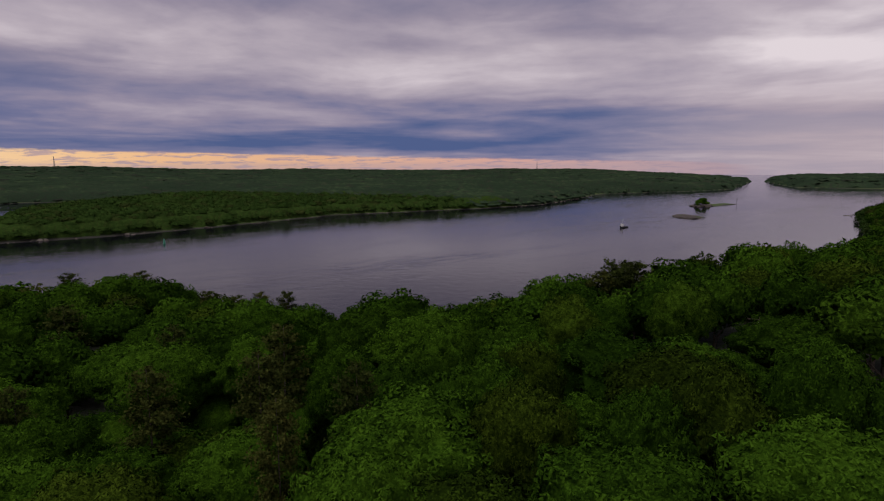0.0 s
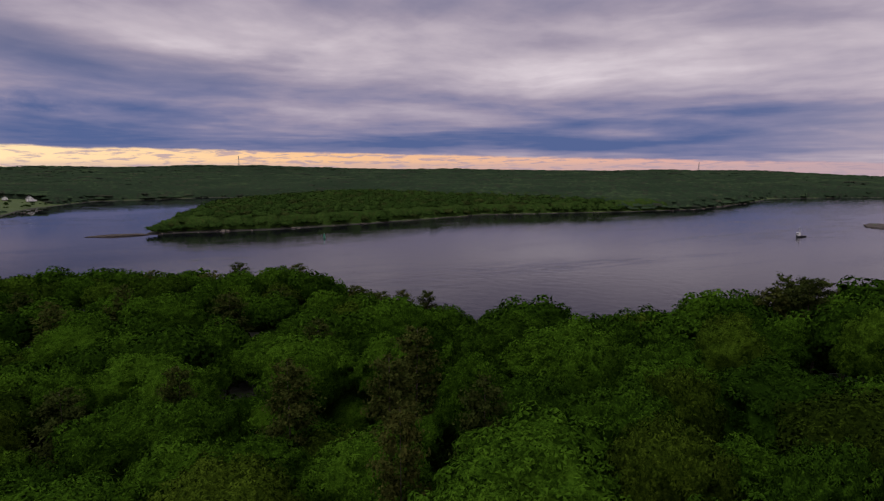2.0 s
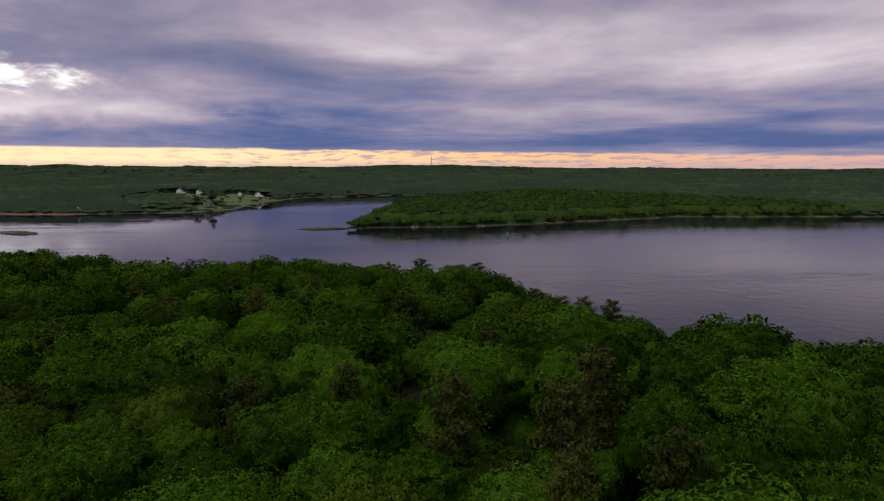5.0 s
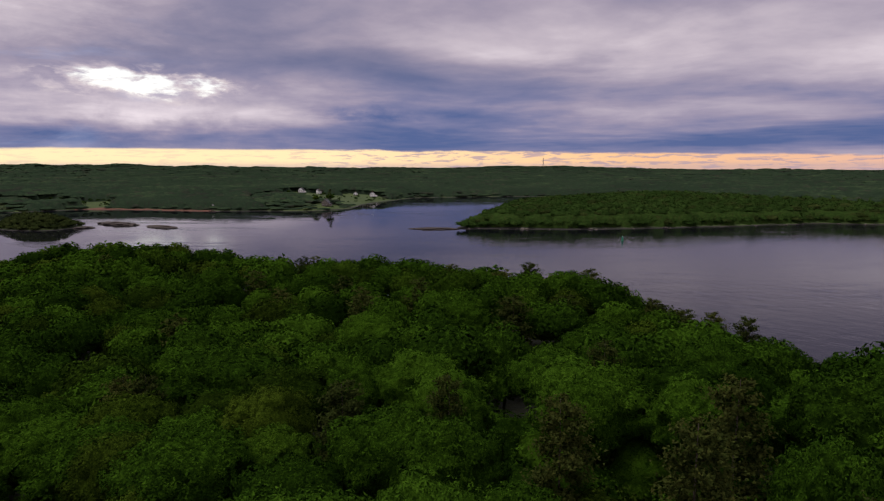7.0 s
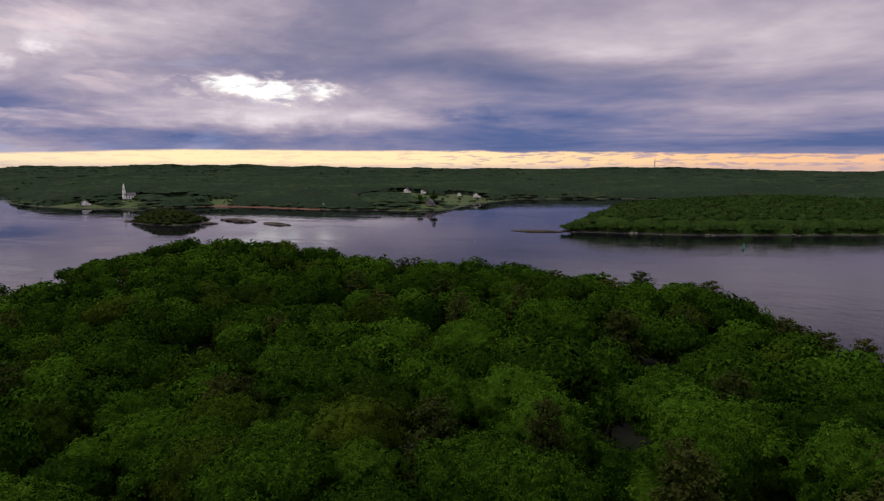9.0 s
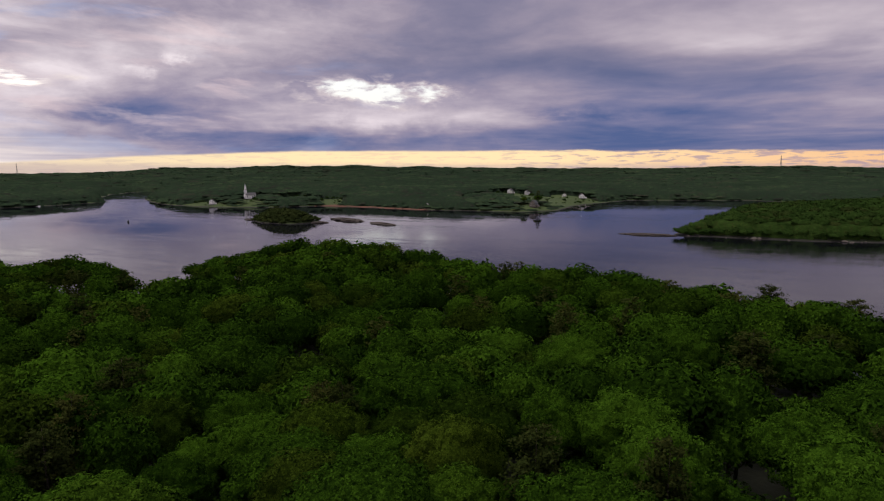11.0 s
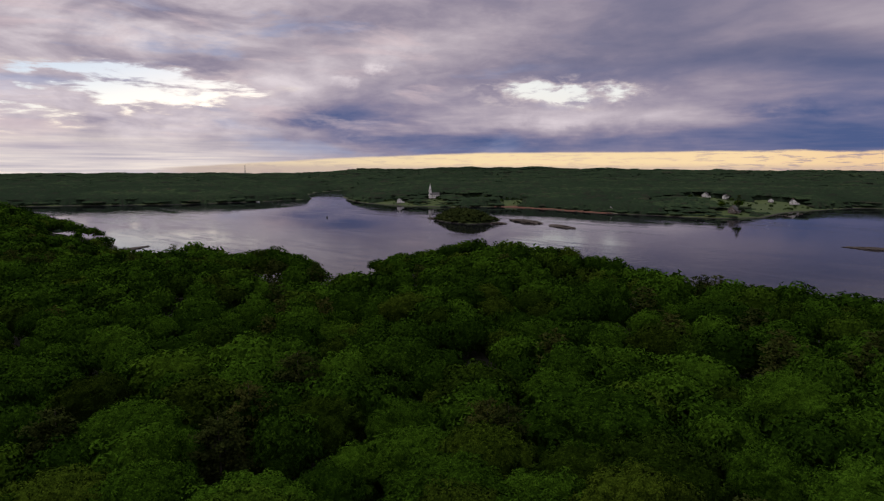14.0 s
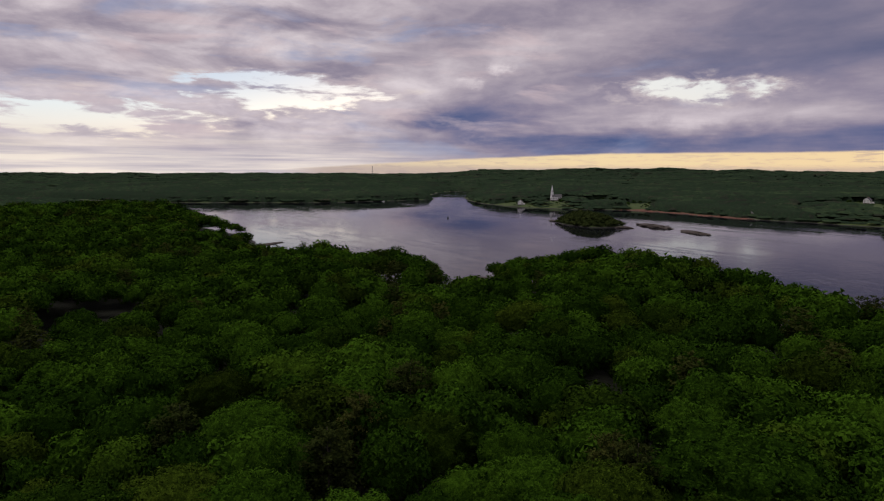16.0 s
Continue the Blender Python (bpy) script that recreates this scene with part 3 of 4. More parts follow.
def broad_crown(seed, count, size, level, lobes, leaves):
    """A domed crown about 6 m in radius: boughs that swell from it, clad in domed tufts of leaves."""
    r = np.random.RandomState(seed)
    k = np.arange(lobes) + 0.5
    zc = 1 - 1.5 * k / lobes
    a = k * 2.39996 + r.uniform(0, 6)
    rad = np.sqrt(np.clip(1 - zc * zc, 0, 1))
    bough = np.stack([np.cos(a) * rad, np.sin(a) * rad, zc], -1) + r.normal(0, 0.12, (lobes, 3))
    bough /= np.linalg.norm(bough, axis=1)[:, None]
    reach, spread_of = r.uniform(0.10, 0.34, lobes), r.uniform(0.22, 0.46, lobes)
    lean, oval = r.normal(0, 0.08, 2), r.uniform(0.88, 1.12)

    def skin(d):
        ang = np.arccos(np.clip(d @ bough.T, -1, 1)) / spread_of
        cap = np.sqrt(np.clip(1 - ang * ang, 0, 1)) * reach
        out = 0.80 + cap.max(1) + 0.05 * np.sin(d @ np.array([9.0, 4.0, 7.0]) + seed) + 0.035 * np.sin(d @ np.array([-13.0, 17.0, 11.0]))
        q = d * out[:, None] * [6.0 * oval, 6.0 / oval, 4.5]
        q[:, 2] += 12.1
        q[:, :2] += lean * (q[:, 2:] - 8) * 0.6
        return q

    def outward(d, e):
        p = skin(d)
        side = np.cross(d, [0.31, 0.77, 0.55])
        side /= np.linalg.norm(side, axis=1)[:, None]
        up = np.cross(d, side)
        nrm = np.cross(skin(d + side * e) - p, skin(d + up * e) - p)
        nrm /= np.linalg.norm(nrm, axis=1)[:, None] + 1e-9
        nrm *= np.sign((nrm * d).sum(1))[:, None]
        return p, nrm
    v, f = ico(level)
    keep = v[f].mean(1)[:, 2] > -0.85
    used = np.unique(f[keep])
    back = np.full(len(v), -1)
    back[used] = np.arange(len(used))
    p, nrm = outward(v[used], 0.06)
    core = (p - nrm * size * (1.7 if leaves > 3 else 0.9), back[f[keep]])
    k = np.arange(count) + 0.5
    zc, a = 1 - 1.5 * k / count, k * 2.39996
    rad = np.sqrt(np.clip(1 - zc * zc, 0, 1))
    d = np.stack([np.cos(a) * rad, np.sin(a) * rad, zc], -1) + r.normal(0, 0.5 / math.sqrt(count), (count, 3))
    d /= np.linalg.norm(d, axis=1)[:, None]
    p, n2 = outward(d, 0.03)
    n2 = n2 + [0, 0, 0.25]
    n2 /= np.linalg.norm(n2, axis=1)[:, None]
    tv, tf, tm = tufts(p + n2 * r.uniform(-1.4 if leaves > 3 else -0.35, 0.45 if leaves > 3 else 0.25, (count, 1)) * size, n2, size, r, leaves)
    dome = np.repeat(n2 * 0.5 + d, 1 + 2 * leaves, axis=0)
    tm = tm * (0.6 if leaves > 3 else 0.35) + dome / np.linalg.norm(dome, axis=1)[:, None]
    return (*joined([core, (tv, tf)]), np.concatenate([nrm, tm / np.linalg.norm(tm, axis=1)[:, None]]))


def pine_crown(seed, cards, size, height=19.0):
    """A ragged white-pine crown: whorls of drooping plumes."""
    r = np.random.RandomState(seed)
    pts, nor, n_br = [], [], 32
    for k in range(n_br):
        h = (k / n_br) ** 0.8
        z = height * (0.30 + 0.68 * h)
        reach = 4.4 * (1 - h) ** 0.45 * (0.6 + 0.4 * min(1.0, h * 3)) * r.uniform(0.6, 1.1) + 0.55
        a = k * 2.39996 + r.uniform(-0.4, 0.4)
        m = max(4, int(cards / n_br * (reach / 2.2)))
        q = r.uniform(0.25, 1, m) ** 0.7
        w = 0.16 + 0.2 * q * reach
        pts.append(np.stack([np.cos(a) * q * reach, np.sin(a) * q * reach, z + q * q * reach * 0.22], -1) + r.normal(0, 1, (m, 3)) * w[:, None] * [1, 1, 0.42])
        nor.append(np.tile([0.15 * np.cos(a), 0.15 * np.sin(a), 1.0], (m, 1)))
    p, d = np.concatenate(pts), np.concatenate(nor)
    return sprays(p, d, size, r, 0.4)


def trunk_shape(height, radius, limbs, r):
    """A tapered trunk with limbs that rise into the crown."""
    def limb(a, b, ra, rb, n=6):
        d = (b - a) / np.linalg.norm(b - a)
        s = np.cross(d, [0.3, 0.9, 0.1])
        s /= np.linalg.norm(s)
        t = np.cross(d, s)
        k = np.arange(n) * 2 * math.pi / n
        ringv = np.cos(k)[:, None] * s + np.sin(k)[:, None] * t
        v = np.concatenate([a + ringv * ra, b + ringv * rb])
        i = np.arange(n)
        j = (i + 1) % n
        return v, np.concatenate([np.stack([i, j, j + n], -1), np.stack([i, j + n, i + n], -1)])
    out = [limb(np.array([0, 0, -0.8]), np.array([0.1, 0, height * 0.5]), radius, radius * 0.7),
           limb(np.array([0.1, 0, height * 0.5]), np.array([0, 0.15, height]), radius * 0.7, radius * 0.15)]
    for k in range(limbs):
        a, z = k * 2.4, height * r.uniform(0.38, 0.7)
        out.append(limb(np.array([0, 0, z]), np.array([np.cos(a) * height * 0.2, np.sin(a) * height * 0.2, z + height * 0.2]), radius * 0.45, radius * 0.12, 5))
    return joined(out)


class Template:
    def __init__(self, leaf, bark, leaf_mat, kind):
        self.leaf, self.bark, self.leaf_mat, self.kind = leaf, bark, leaf_mat, kind
        self.crown_mesh = self.trunk_mesh = None

    def meshes(self):
        if self.crown_mesh is None:
            self.crown_mesh = mesh_from("crown", self.leaf[0], self.leaf[1], [self.leaf_mat], smooth_faces=True, facing=self.leaf[2] if len(self.leaf) > 2 else None)
            self.trunk_mesh = mesh_from("trunk", *self.bark, [BARK])
        return self.trunk_mesh, self.crown_mesh


BROAD_BARK = trunk_shape(13.0, 0.32, 5, rng)
PINE_BARK = trunk_shape(18.6, 0.24, 0, rng)
HI = [Template(broad_crown(10 + k, 1900, 0.38, 3, 40, 4), BROAD_BARK, LEAF, "broad") for k in range(6)]
MID = [Template(broad_crown(30 + k, 470, 0.76, 2, 34, 3), BROAD_BARK, LEAF, "broad") for k in range(5)]
LOW = [Template(broad_crown(50 + k, 150, 1.3, 2, 22, 3), BROAD_BARK, LEAF, "broad") for k in range(4)]
TINY = [Template(broad_crown(60 + k, 44, 2.2, 1, 12, 3), BROAD_BARK, LEAF, "broad") for k in range(4)]
UNDER = [Template(broad_crown(90 + k, 420, 0.46, 2, 26, 3), BROAD_BARK, LEAF, "broad") for k in range(3)]
PINE_HI = [Template(pine_crown(70 + k, 5200, 0.55), PINE_BARK, NEEDLE, "pine") for k in range(3)]
PINE_LOW = [Template(pine_crown(80 + k, 900, 0.95), PINE_BARK, NEEDLE, "pine") for k in range(3)]


def scattered(name, leafs, spots, mat, label, category):
    """Many tree crowns joined into one object. spots: template index, x, y, z, turn, width, height, tint."""
    vs, fs, ts, ns, o = [], [], [], [], 0
    for k, x, y, z, turn, w, h, tint in spots:
        v, f = leafs[int(k)][:2]
        c, s = math.cos(turn), math.sin(turn)
        q = np.empty_like(v)
        q[:, 0], q[:, 1], q[:, 2] = x + (v[:, 0] * c - v[:, 1] * s) * w, y + (v[:, 0] * s + v[:, 1] * c) * w, z + v[:, 2] * h
        vs.append(q), fs.append(f + o), ts.append(np.full(len(v), tint))
        if len(leafs[0]) > 2:
            m = leafs[int(k)][2]
            ns.append(np.stack([m[:, 0] * c - m[:, 1] * s, m[:, 0] * s + m[:, 1] * c, m[:, 2]], -1))
        o += len(v)
    me = mesh_from(name, np.concatenate(vs), np.concatenate(fs), [mat], np.concatenate(ts), smooth_faces=True, facing=np.concatenate(ns) if ns else None)
    return tagged(new(name, me), label, category, kind="stuff")


CLEARINGS = [(37, 54, 5.5, 6.5), (42, 64, 4, 5.5), (-195, -84, 26, 16), (-263, -12, 16, 8), (-299, 31, 52, 16), (-500, -160, 46, 22), (-900, 632, 62, 44), (-862, 650, 56, 52), (-838, 706, 46, 54),
             (-872, 742, 52, 36), (-806, 618, 40, 36), (-776, 664, 26, 38), (-736, 552, 16, 18), (-1050, 140, 30, 14), (-1062, 202, 34, 11), (-1058, 282, 34, 26), (-1012, 330, 34, 22), (-1099, 108, 20, 30)]


def open_ground(x, y):
    out = np.zeros(np.shape(x), bool)
    for cx, cy, a, b in CLEARINGS:
        if cx < -600:
            a, b = a + 5, b + 5
        out |= ((x - cx) / a) ** 2 + ((y - cy) / b) ** 2 < 1
    return out


def spread(count_box, gap, seed):
    """A jittered triangular grid over a box x0, y0, x1, y1."""
    r = np.random.RandomState(seed)
    x0, y0, x1, y1 = count_box
    gx, gy = np.meshgrid(np.arange(x0, x1, gap), np.arange(y0, y1, gap * 0.87))
    gx = gx + (np.arange(gx.shape[0])[:, None] % 2) * gap * 0.5
    return (gx + r.uniform(-0.33, 0.33, gx.shape) * gap).ravel(), (gy + r.uniform(-0.33, 0.33, gy.shape) * gap).ravel(), r


# broadleaf trees that stand out of the canopy: x, y, crown width
DOMES_NORTH = [(-48, 100, 14.2), (-119, 99, 13.0), (0, 63, 7.6), (-10, 58, 8.2), (-33, 67, 9.2), (-52, 67, 12), (-73, 57, 14), (-31, 42, 10.2), (16, 74, 9), (3, 49, 9.6),
               (8, 54, 7), (6, 42, 8), (-88, 86, 15), (-78, 100, 12.4), (-29, 94, 11.8), (-38, 53, 10.1), (20, 40, 8), (14, 39, 7), (-9, 92, 9.5), (31, 75, 8.5), (28, 42, 7.5)]
DOMES_WEST = [(-87, 56, 20), (-136, 15, 12.8), (-164, 88, 15), (-108, 84, 14), (-197, -33, 14), (-128, 36, 15), (-102, -3, 15), (-101, 22, 13.6), (-97, 33, 11.5), (-170, 49, 12.8),
              (-184, 51, 11), (-130, -10, 11), (-198, -15, 14), (-107, 60, 13), (-116, -13, 11.7)]
PINES = [(-57, 55, 7.6), (-29, 56, 6), (-17, 53, 6), (-18, 65, 6.6), (-7, 46, 5), (-12, 41, 4.2), (-99, 110, 8), (-67, 102, 9), (-92, 10, 7.6), (-91, 43, 7), (-110, 102, 9), (-116, 18, 8.5),
         (-219, 5, 9), (-216, 82, 9), (-127, 66, 8.5), (-37, 79, 6), (-164, 106, 9.5), (-103, 12, 7), (-47, 62, 5.6), (-105, 98, 7), (-99, -11, 8.5), (-88, 45, 6)]


def plant_near():
    gap = 9.8
    x, y, r = spread((-620, -420, 560, 800), gap, 21)
    d = np.hypot(x + 12, y - 14)
    az = np.degrees(np.arctan2(-(x + 12), y - 14))
    seen = ((az > -52) & (az < 140)) | (d < 60)
    chosen = np.array(DOMES_NORTH + DOMES_WEST + PINES, float)
    for cx, cy, cw in chosen:
        seen &= np.hypot(x - cx, y - cy) > 0.29 * (cw + 8.5)
    x, y = np.concatenate([chosen[:, 0], x]), np.concatenate([chosen[:, 1], y])
    z, s = land(x, y)
    near, d = shore_distance(NEAR_BANK, x, y), np.hypot(x + 12, y - 14)
    m = len(chosen)
    named = np.concatenate([chosen[:, 2], np.zeros(len(x) - m)])
    evergreen = (np.arange(len(x)) < m) & (np.arange(len(x)) >= m - len(PINES))
    ok = (near > 5) & (s > 4) & ~open_ground(x, y) & np.concatenate([np.full(m, True), seen])
    order = np.flatnonzero(ok)[np.argsort(d[ok])]
    x, y, z, d, near, named, evergreen = x[order], y[order], z[order], d[order], near[order], named[order], evergreen[order]
    k = len(x)
    piney = wobble(x, y, 70, 8) + r.normal(0, 0.5, k) + 1.3 * hump(x, y, -58, 143, 20, 16) + 1.1 * hump(x, y, -205, 148, 22, 12)
    pine = np.where(named > 0, evergreen, (piney > 1.45) | ((near < 22) & (piney > 0.6)))
    width = 0.70 + 0.54 * r.uniform(0, 1, k) ** 1.6
    tall = r.uniform(0.75, 1.02, k) + (width - 0.86) * 0.24
    width = np.where(pine, r.uniform(0.75, 1.1, k), width)
    tall = np.where(pine, r.uniform(0.80, 0.98, k), tall)
    low = smooth(near, 3, 30)
    tall = tall + 0.04 * smooth(near, 40, 90)
    tall = np.where(np.hypot(x - 36, y - 64) < 13, tall * 0.74, tall)
    tall, width = tall * (0.7 + 0.3 * low), width * (0.8 + 0.2 * low)
    stands_out = named > 0
    width = np.where(stands_out, named / np.where(pine, 8.6, 12.6), width)
    tall = np.where(stands_out, np.where(pine, 0.99, 1.03 + (named > 19) * 0.14), tall)
    turn, tint = r.uniform(0, 6.283, k), r.uniform(0, 1, k)
    stuff = {"mid": [], "low": [], "tiny": [], "pine": []}
    for i in range(k):
        if i < 300:
            if pine[i]:
                t = PINE_HI[i % 3]
                label, cat = "dark ragged white pine standing among broadleaf trees", "pine tree"
            else:
                t = HI[i % 6] if d[i] < 82 or (named[i] > 0 and d[i] < 112) else MID[i % 5]
                label, cat = "full green broadleaf tree in dense hillside forest", "tree"
            tree = new("pine_tree" if pine[i] else "broadleaf_tree")
            tree.empty_display_size = 0.5
            tree.matrix_basis = Matrix.LocRotScale((x[i], y[i], z[i]), Euler((0, 0, turn[i])), (width[i], width[i], tall[i]))
            tagged(tree, label, cat, group="near forest")
            for nm, me in zip(("trunk", "crown"), t.meshes()):
                new(nm, me).parent = tree
        elif pine[i]:
            stuff["pine"].append((i % 3, x[i], y[i], z[i], turn[i], width[i], tall[i], tint[i]))
        elif d[i] < 190:
            stuff["mid"].append((i % 5, x[i], y[i], z[i], turn[i], width[i], tall[i], tint[i]))
        else:
            stuff["low" if d[i] < 330 else "tiny"].append((i % 4, x[i], y[i], z[i], turn[i], width[i], tall[i], tint[i]))
    # lower trees that close the gaps beneath the canopy
    ux, uy, r = spread((-90, -40, 70, 95), 9.0, 23)
    uz, us = land(ux, uy)
    ud = np.hypot(ux + 12, uy - 14)
    ok = (us > 12) & (ud < 74) & (np.degrees(np.arctan2(-(ux + 12), uy - 14)) > -50) & ~open_ground(ux, uy)
    under = [(r.randint(3), a, b, c - 4.2, r.uniform(0, 6.283), r.uniform(0.7, 1.0), r.uniform(0.78, 0.92), r.uniform()) for a, b, c in zip(ux[ok], uy[ok], uz[ok])]
    scattered("understorey", [t.leaf for t in UNDER], under, LEAF, "shaded young trees filling the gaps beneath the canopy", "forest")
    scattered("hillside_forest", [t.leaf for t in MID], stuff["mid"], LEAF, "dense green broadleaf canopy down the hillside", "forest")
    scattered("shore_forest", [t.leaf for t in LOW], stuff["low"], LEAF, "dense green broadleaf canopy along the near river bank", "forest")
    scattered("outer_forest", [t.leaf for t in TINY], stuff["tiny"], LEAF, "dense green broadleaf canopy stretching off along the near bank", "forest")
    scattered("pine_stand", [t.leaf for t in PINE_LOW], stuff["pine"], NEEDLE, "dark pines among the broadleaf canopy", "forest")


def lump_small(seed, shape, rough=0.24):
    """A lumpy distant crown, flat below, lit as loose leaves are."""
    r = np.random.RandomState(seed)
    v, f = shape
    q = v * (1 + r.uniform(-rough, rough, (len(v), 1))) + r.normal(0, 0.04, v.shape)
    keep = v[f].mean(1)[:, 2] > 0.05
    up = q * [0.6, 0.6, 0.8] + [0, 0, 1.3] + r.normal(0, 0.2, v.shape)
    return q * [8.6, 8.6, 3.6] + [0, 0, 9.2], f[keep], up / np.linalg.norm(up, axis=1)[:, None]


def plant_far():
    r = np.random.RandomState(33)
    big, small = [broad_crown(100 + k, 30, 1.25, 2, 18, 3) for k in range(6)], [lump_small(120 + k, ICO1) for k in range(6)]
    middle = [lump_small(130 + k, ICO2, 0.16) for k in range(6)]
    spots_big, spots_small, spots_islet, spots_middle = [], [], [], []
    for k, (v, f, m) in enumerate(big):
        m = m + [0, 0, 0.8]
        big[k] = (v, f, m / np.linalg.norm(m, axis=1)[:, None])
    rr = 430.0
    while rr < 4750:
        gap = max(8.6, rr / 104) if rr < 1650 else rr / 66
        a0, a1 = math.radians(-42), math.radians(133)
        k = int((a1 - a0) * rr / gap)
        a = a0 + (np.arange(k) + r.uniform(-0.4, 0.4, k)) / k * (a1 - a0)
        q = rr + r.uniform(-0.4, 0.4, k) * gap
        x, y = -np.sin(a) * q, np.cos(a) * q
        z, s = land(x, y)
        near = shore_distance(NEAR_BANK, x, y)
        rock = np.maximum(shore_distance(ROCK_ISLE, x, y), shore_distance(ROCK_FLAT, x, y))
        islet = shore_distance(ISLET, x, y)
        ok = (islet < -3) & (s > np.where(x < -700, 8, 5)) & ~((near > 0) & (x > -620) & (y > -420) & (x < 560)) & (rock < -3) & ~open_ground(x, y)
        for X, Y, Z, S in zip(x[ok], y[ok], z[ok], s[ok]):
            w = gap / 9.2 * (0.62 + 0.85 * r.uniform() ** 1.4)
            h = (r.uniform(0.84, 1.12) + (w - 1) * 0.04) * (0.8 if S < 40 and X < -680 else 0.85 if S < 14 else 1)
            if math.hypot(X + 800, Y - 570) < 95 or math.hypot(X + 1060, Y - 200) < 60:
                h *= 0.66
            spot = (r.randint(6), X, Y, Z - (2.0 if S > 20 else 5.4), r.uniform(0, 6.28), w, h, r.uniform())
            if rr < 900 and X > -560:
                spots_big.append((*spot[:5], w * 1.15, h * 0.94, spot[7]))
            else:
                far_off = rr >= 1300
                (spots_small if far_off else spots_middle).append((*spot[:5], w * (0.48 if far_off else 0.85), h, spot[7]))
        rr += gap * 0.86
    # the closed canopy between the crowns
    for name, r0, r1, mat, label in (("far_bank_canopy", 430, 950, FARLEAF, "closed green canopy on the far river bank"), ("distant_canopy", 560, 4800, HAZED_WOODS, "closed dark canopy rolling to the horizon")):
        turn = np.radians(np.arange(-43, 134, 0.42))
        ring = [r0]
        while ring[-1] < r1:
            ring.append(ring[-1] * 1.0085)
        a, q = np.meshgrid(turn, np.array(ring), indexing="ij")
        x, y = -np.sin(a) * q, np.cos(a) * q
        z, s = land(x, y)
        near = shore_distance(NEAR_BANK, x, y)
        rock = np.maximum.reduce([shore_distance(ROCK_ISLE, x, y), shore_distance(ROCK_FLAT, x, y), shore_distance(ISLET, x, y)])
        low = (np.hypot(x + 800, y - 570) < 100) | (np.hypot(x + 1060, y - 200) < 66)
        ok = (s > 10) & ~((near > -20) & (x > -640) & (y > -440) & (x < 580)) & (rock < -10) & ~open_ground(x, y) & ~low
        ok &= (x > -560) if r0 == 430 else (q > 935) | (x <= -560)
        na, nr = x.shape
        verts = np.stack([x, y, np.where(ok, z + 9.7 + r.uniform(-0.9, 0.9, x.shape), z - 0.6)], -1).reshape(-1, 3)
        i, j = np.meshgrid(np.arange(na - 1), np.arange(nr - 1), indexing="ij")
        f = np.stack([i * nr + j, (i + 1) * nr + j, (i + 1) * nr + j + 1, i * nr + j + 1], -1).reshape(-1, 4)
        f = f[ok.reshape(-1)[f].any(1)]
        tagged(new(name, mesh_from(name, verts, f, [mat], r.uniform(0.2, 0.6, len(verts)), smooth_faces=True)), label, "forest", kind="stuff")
    x, y, _ = spread((-795, 140, -675, 226), 6.2, 35)
    z, s = land(x, y)
    inside = shore_distance(ISLET, x, y)
    for X, Y, Z, S in zip(x[inside > 1.0], y[inside > 1.0], z[inside > 1.0], inside[inside > 1.0]):
        tall = 0.50 + 0.45 * min(1.0, S / 24) * r.uniform(0.8, 1.1)
        spots_islet.append((r.randint(6), X, Y, Z - 4.6, r.uniform(0, 6.28), r.uniform(0.6, 0.95), tall, r.uniform()))
    scattered("islet_thicket", big, spots_islet, SCRUB, "dense dark olive thicket over the small river islet", "thicket")
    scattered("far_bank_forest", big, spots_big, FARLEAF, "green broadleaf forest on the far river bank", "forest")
    scattered("back_forest", middle, spots_middle, HAZED_WOODS, "dark green forest on the hills behind the far shore", "forest")
    scattered("distant_forest", small, spots_small, HAZED_WOODS, "dark forest rolling away to the horizon", "forest")


plant_near()
plant_far()

# ---- buildings and other things ----


def part(name, bm, mat, parent, label=""):
    """Links a bmesh as one mesh object under a thing or a part."""
    me = bpy.data.meshes.new(name)
    bm.to_mesh(me)
    bm.free()
    me.materials.append(mat)
    ob = new(name, me)
    ob.parent = parent
    return tagged(ob, label)


def thing(name, x, y, turn, label, category, group="", z=None):
    ob = new(name)
    ob.empty_display_size = 0.5
    base = float(np.maximum(land(np.array([x]), np.array([y]))[0][0], 0.0)) if z is None else z
    ob.matrix_basis = pose(x, y, base, 0, 0, turn)
    return tagged(ob, label, category, group)


def box(x0, y0, z0, x1, y1, z1, bevel=0.0, bm=None):
    bm = bm or bmesh.new()
    got = bmesh.ops.create_cube(bm, size=1.0, matrix=Matrix.Translation(((x0 + x1) / 2, (y0 + y1) / 2, (z0 + z1) / 2)) @ Matrix.Diagonal((x1 - x0, y1 - y0, z1 - z0, 1)))
    if bevel:
        edges = list({e for v in got["verts"] for e in v.link_edges})
        bmesh.ops.bevel(bm, geom=edges, offset=bevel, segments=1, affect="EDGES")
    return bm


def prism(points, y0, y1):
    """A cross-section in x and z, drawn out along y."""
    bm = bmesh.new()
    a = [bm.verts.new((x, y0, z)) for x, z in points]
    b = [bm.verts.new((x, y1, z)) for x, z in points]
    bm.faces.new(a), bm.faces.new(b[::-1])
    for i in range(len(points)):
        j = (i + 1) % len(points)
        bm.faces.new((a[j], a[i], b[i], b[j]))
    bmesh.ops.recalc_face_normals(bm, faces=bm.faces)
    return bm


def cone(r0, r1, z0, z1, sides=12, x=0.0, y=0.0, bm=None):
    bm = bm or bmesh.new()
    bmesh.ops.create_cone(bm, cap_ends=True, segments=sides, radius1=r0, radius2=r1, depth=z1 - z0, matrix=Matrix.Translation((x, y, (z0 + z1) / 2)))
    return bm


